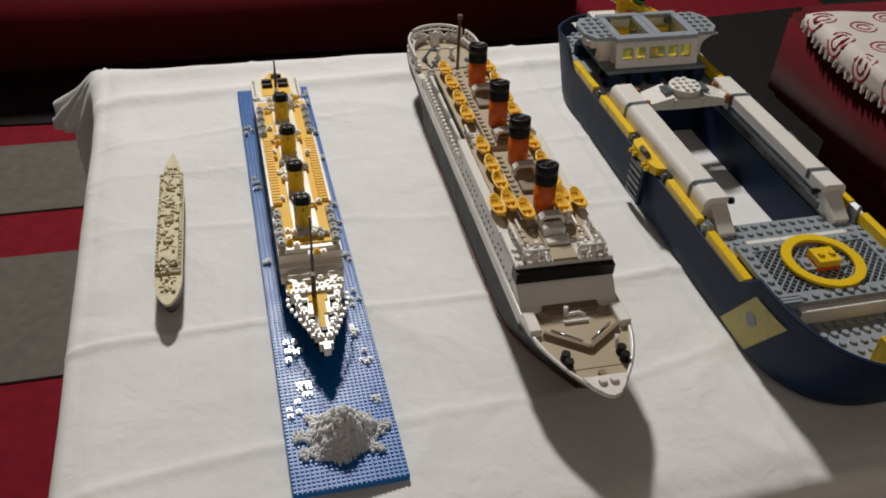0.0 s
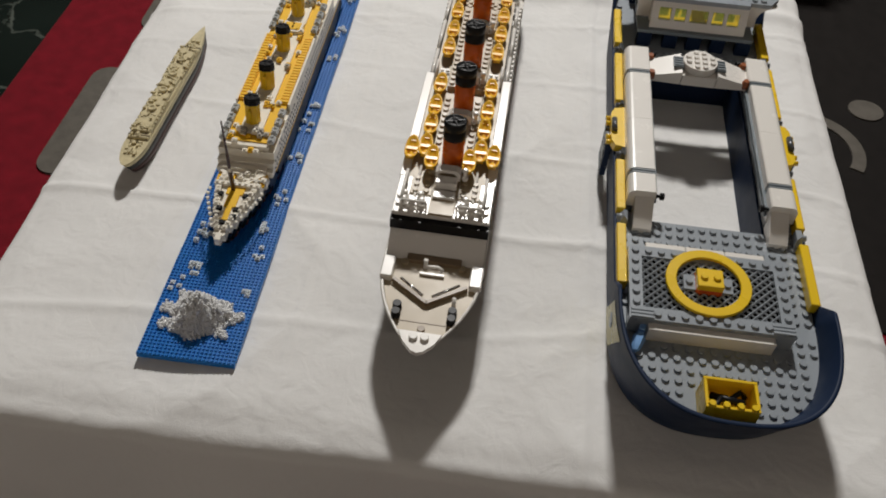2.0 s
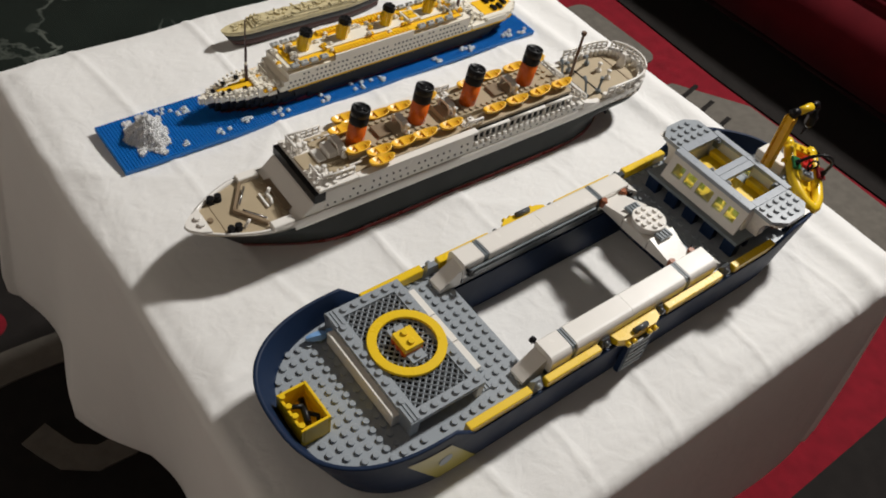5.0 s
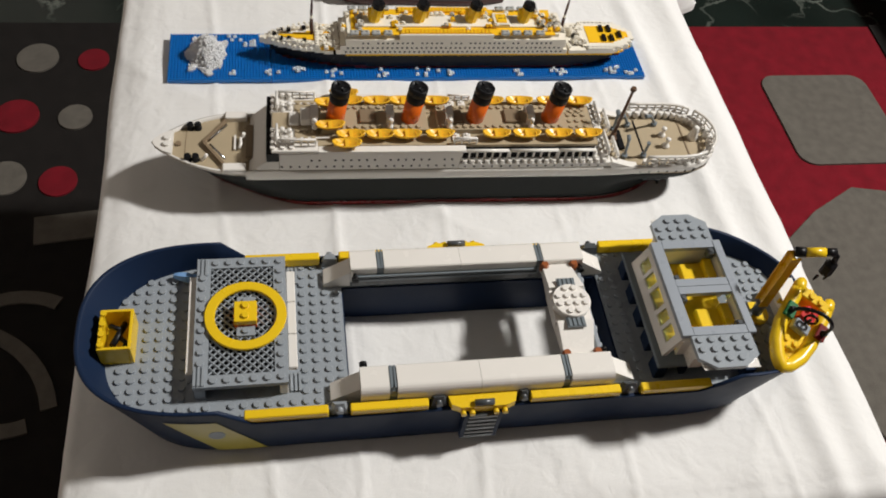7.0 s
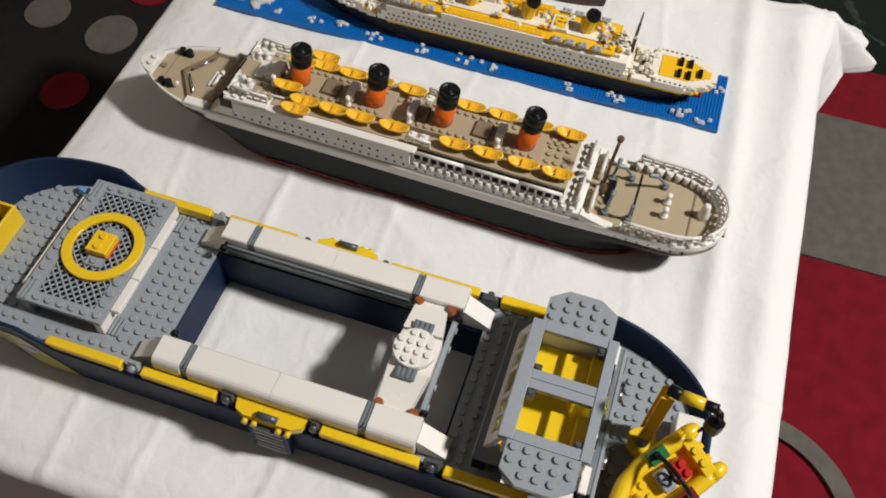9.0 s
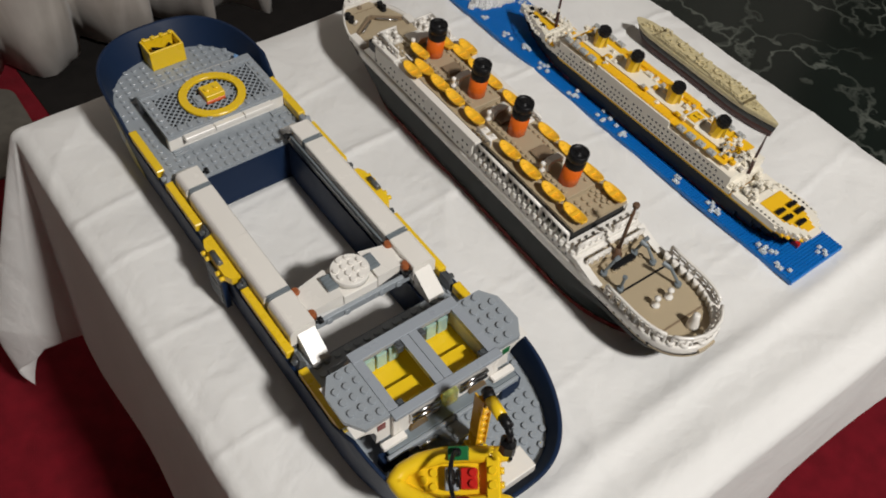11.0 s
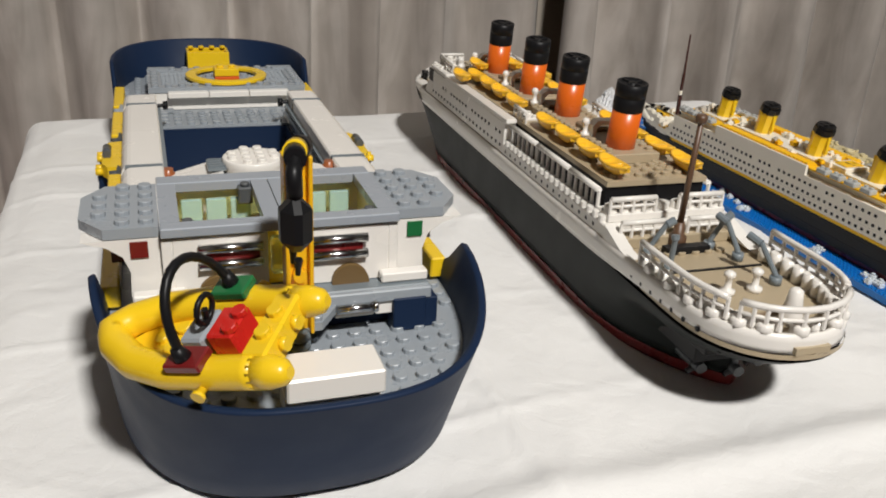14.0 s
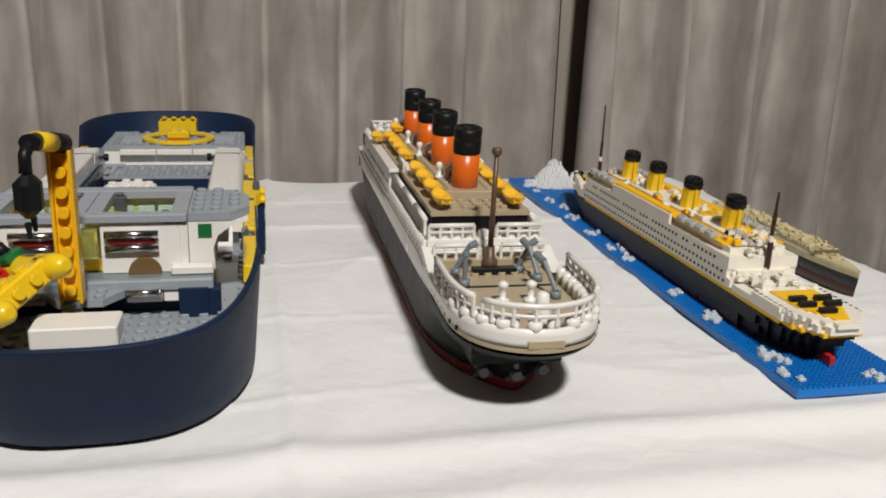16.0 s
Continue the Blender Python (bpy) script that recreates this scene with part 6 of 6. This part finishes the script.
for x, y in ((-0.006, 0.104), (0.006, 0.104), (-0.006, 0.111), (0.006, 0.111), (-0.009, 0.125), (0.009, 0.125), (0, 0.098), (-0.007, 0.416), (0.007, 0.416), (-0.007, 0.424), (0.007, 0.424), (0.002, 0.433)):
    bm = bmesh.new()
    z = 0.0241 if y < 0.2 else 0.0253
    box(bm, x - (0.0020 if y < 0.2 else 0.0045), x + (0.0020 if y < 0.2 else 0.0045), y - 0.0018, y + 0.0018, z, z + 0.0026, 0.0003)
    part("black_block", bm, BLACK, tit, "small black block")
for s in (-1, 1):
    bm = bmesh.new()
    q = [bm.verts.new(p) for p in ((s * 0.003, 0.135, 0.0216), (s * 0.017, 0.150, 0.0216), (s * 0.015, 0.152, 0.0216), (s * 0.001, 0.138, 0.0216), (s * 0.003, 0.135, 0.0245), (s * 0.017, 0.150, 0.0245), (s * 0.015, 0.152, 0.0245), (s * 0.001, 0.138, 0.0245))]
    for f in ((0, 1, 2, 3), (4, 5, 6, 7), (0, 1, 5, 4), (1, 2, 6, 5), (2, 3, 7, 6), (3, 0, 4, 7)):
        bm.faces.new([q[i] for i in f])
    part("deck_brace", bm, CREAM, tit, "cream slanted brace")
# skylight
bm = bmesh.new()
box(bm, -0.0085, 0.0085, 0.303, 0.318, 0.0409, 0.0435, 0.0003)
part("skylight", bm, CREAM, tit)
bm = bmesh.new()
box(bm, -0.0065, 0.0065, 0.3055, 0.3155, 0.0436, 0.0440)
part("skylight_pane", bm, AMBER, tit, "yellow skylight")
# funnels
for y in (0.193, 0.235, 0.285, 0.336):
    bm = bmesh.new()
    for x in (-1, 1):
        tube(bm, (-0.0012 + x * 0.0002, y - 0.0035, 0.0395), (-0.0012 + x * 0.0002, y - 0.0005, 0.0548), 0.0056, seg=8)
    box(bm, -0.0020, -0.0004, y - 0.0095, y + 0.0055, 0.0430, 0.0540)
    fn = part("funnel", bm, YELLOW, tit, "yellow eight-sided funnel, black top")
    bm = bmesh.new()
    tube(bm, (-0.0012, y - 0.0005, 0.0549), (-0.0012, y + 0.0005, 0.0585), 0.0063, seg=8)
    tube(bm, (-0.0012, y + 0.0005, 0.0587), (-0.0012, y + 0.0008, 0.0602), 0.0057, seg=8)
    studs(bm, [(-0.0012 + dx, y + dy) for dx in (-0.002, 0.002) for dy in (-0.0015, 0.0027)], 0.0602, 0.0014, 0.0008, 8)
    part("funnel_top", bm, BLACK, fn, "black funnel top")
# masts
for y, z0, z1, dy in ((0.132, 0.0216, 0.0868, 0.001), (0.3735, 0.0236, 0.0715, 0.001)):
    bm = bmesh.new()
    tube(bm, (-0.002, y, z0), (-0.002, y, z0 + 0.020), 0.0016, seg=8)
    tube(bm, (-0.002, y, z0 + 0.0235), (-0.002, y + dy * 0.6, z0 + 0.036), 0.0012, seg=8)
    tube(bm, (-0.002, y + dy * 0.6, z0 + 0.036), (-0.002, y + dy, z1), 0.0009, 0.0006, seg=8)
    ms = part("mast", bm, plastic("dark brown plastic", (0.05, 0.016, 0.014), 0.35), tit, "thin dark brown mast")
    bm = bmesh.new()
    tube(bm, (-0.002, y, z0 + 0.0200), (-0.002, y, z0 + 0.0235), 0.0013, seg=8)
    part("mast_ring", bm, CREAM, ms)
bm = bmesh.new()
box(bm, -0.0014, 0.0014, 0.4282, 0.4400, 0.0, 0.0050, 0.0005)
part("rudder", bm, RED, tit, "bright red rudder")

# ---- the little ivory liner ----
little = thing("model_boat", "tiny aged ivory model liner with dark waterline", "toy ship", pose(-0.1285, 0.1535, T + 0.0012, 0, 0, -1.5), "toy liners")
LL = 0.186


def little_row(z):
    f = z / 0.018
    ya, yb = 0.012 - 0.012 * f, LL - 0.003 + 0.003 * f
    out = []
    for k in range(31):
        s = 0.5 - 0.5 * math.cos(math.pi * k / 30)
        y = ya + (yb - ya) * s
        w = 0.0092 * min(1, math.sin(math.pi / 2 * min(1, (yb - y) / 0.055)) ** 0.9) * math.sin(math.pi / 2 * min(1, (y - ya) / 0.026)) ** 0.55
        out.append((w * (0.86 + 0.14 * f), y))
    return out + [(-x, y) for x, y in out[::-1][1:-1]]


for nm, a, b, m_, lb in (("keel", 0.0, 0.0062, mat("brown paint", (0.06, 0.022, 0.018), 0.5, vary=0.15, scale=150), "dark red brown keel"), ("hull", 0.0062, 0.0128, mat("worn black paint", (0.022, 0.022, 0.022), 0.5, vary=0.2, scale=150), "worn black hull"), ("topside", 0.0128, 0.0180, AGED, "ivory topsides")):
    bm = bmesh.new()
    rr = loft(bm, [[(x, y, z) for x, y in little_row(z)] for z in (a, (a + b) / 2, b)], closed=True)
    bm.faces.new(rr[-1])
    bm.faces.new(rr[0][::-1])
    bmesh.ops.remove_doubles(bm, verts=bm.verts, dist=1e-6)
    part(nm, bm, m_, little, lb)
bm = bmesh.new()
box(bm, -0.0086, 0.0086, 0.030, 0.150, 0.0176, 0.0202, 0.0008)
box(bm, -0.0070, 0.0070, 0.036, 0.142, 0.0202, 0.0222, 0.0006)
part("deck_house", bm, AGED, little, "ivory deck houses")
for y in (0.062, 0.086, 0.108, 0.128):
    bm = bmesh.new()
    lathe(bm, (0, y, 0.0220), [(0.0036, 0), (0.0034, 0.0022), (0.0024, 0.0026), (0.0022, 0.0014)], 14)
    part("funnel_stub", bm, AGED, little, "short ivory funnel base")
bm = bmesh.new()
rng = random.Random(9)
for k in range(150):
    y = rng.uniform(0.012, 0.165)
    w = 0.0078 if 0.03 < y < 0.15 else 0.0045
    x = rng.uniform(-w, w)
    z = 0.0178 if not 0.03 < y < 0.15 else (0.0200 if abs(x) > 0.0068 else 0.0220)
    l, d, h = rng.uniform(0.0005, 0.0016), rng.uniform(0.0005, 0.0018), rng.uniform(0.0006, 0.0022)
    box(bm, x - l, x + l, y - d, y + d, z, z + h, 0.0002)
for s in (-1, 1):
    for k in range(9):
        for y0 in (0.040, 0.108):
            y = y0 + 0.0044 * k
            box(bm, s * 0.0078 - 0.0007, s * 0.0078 + 0.0007, y - 0.0015, y + 0.0015, 0.0200, 0.0216, 0.0003)
part("deck_fitting", bm, AGED, little, "tiny ivory deck fittings")["kind"] = "stuff"
# Darkened ivory strips paint shadow lines at the deck house joints.
SHADOW_IVORY = mat("dark ivory", (0.16, 0.125, 0.06), 0.6, vary=0.2, scale=200)
for y in (0.033, 0.048, 0.150):
    bm = bmesh.new()
    box(bm, -0.0084, 0.0084, y - 0.0008, y + 0.0008, 0.0178, 0.0205)
    part("deck_shadow_line", bm, SHADOW_IVORY, little, "dark ivory shadow line painted at a joint")


# ---- sofa and chair beyond the table ----
def cushion(bm, x0, x1, y0, y1, z0, z1, r=0.03):
    box(bm, x0, x1, y0, y1, z0, z1, r, 3)
    for f in bm.faces:
        f.smooth = True


sofa = thing("sofa", "dark maroon velvet sofa standing behind the table", "sofa", pose(0, 1.42, F + 0.004))
for nm, c in (("base", (-1.3, 0.72, 0.02, 0.75, 0.0, 0.22)), ("seat", (-1.28, 0.70, -0.02, 0.62, 0.225, 0.40)), ("backrest", (-1.3, 0.72, 0.62, 0.86, 0.225, 0.85))):
    bm = bmesh.new()
    cushion(bm, *c)
    part(nm, bm, SOFA, sofa)
chair = thing("settee", "dark maroon velvet settee under a patterned throw", "sofa", pose(0.86, 0, F + 0.006))
for nm, c in (("base", (0.08, 0.75, -0.05, 0.84, 0.0, 0.14)), ("seat", (0.0, 0.66, -0.10, 0.93, 0.145, 0.315)), ("backrest", (0.62, 0.84, -0.10, 0.93, 0.32, 0.75))):
    bm = bmesh.new()
    cushion(bm, *c, 0.02)
    part(nm, bm, SOFA, chair)
THROW = fabric("off-white cotton weave", (0.62, 0.57, 0.52), 900, 0.4, 0.06, 20)
MOTIF = fabric("red print on cotton", (0.30, 0.02, 0.025), 900, 0.3, 0.1, 30)
throw = thing("throw", "off-white cotton throw with red leaf print and fringe", "throw blanket", pose(0.86, 0, F + 0.324))


def edge_y(s):
    return 0.86 - 0.80 * s


def throw_pt(a, s):
    """a runs in from the hanging edge, s along it."""
    y = edge_y(s)
    hang = 0.012 + 0.085 * s + 0.008 * math.sin(9 * s)
    if a < hang:
        return Vector((-0.008 - 0.004 * math.sin(14 * s), y, -(hang - a)))
    return Vector((-0.008 + (a - hang) * 0.98, y, 0.002 + 0.003 * math.sin(11 * s + 30 * a)))


bm = bmesh.new()
rr = [[throw_pt(0.5 * i / 40, j / 40) for i in range(41)] for j in range(41)]
loft(bm, rr)
sheet = part("sheet", bm, THROW, throw, "off-white woven sheet")
sheet.modifiers.new("thickness", "SOLIDIFY").thickness = 0.003
for i in range(7):
    for j in range(11):
        a0, s0 = 0.030 + 0.062 * i, 0.03 + 0.085 * j + 0.04 * (i % 2)
        if s0 > 0.97:
            continue
        for k, (ra, rs) in enumerate(((0.024, 0.024), (0.013, 0.011))):
            bm = bmesh.new()
            pts = []
            for q in range(15):
                t = radians(20 + 320 * q / 14)
                p = throw_pt(a0 + ra * math.cos(t), max(0.0, min(1.0, s0 + rs * math.sin(t) * 0.9)))
                pts.append(p + Vector((-0.0022 if p.x < -0.003 else 0, 0, 0.0022 if p.x >= -0.003 else 0.0)))
            wire(bm, pts, 0.0022, 5)
            part("leaf_print", bm, MOTIF, throw, "red leaf outline")
for j in range(60):
    s0 = j / 59
    p = throw_pt(0.0, s0)
    bm = bmesh.new()
    tube(bm, p + Vector((0, 0, 0.006)), p + Vector((-0.003, random.uniform(-0.004, 0.004), -0.003 - random.uniform(0, 0.004))), 0.0050, 0.0026, seg=6)
    part("fringe", bm, THROW, throw)
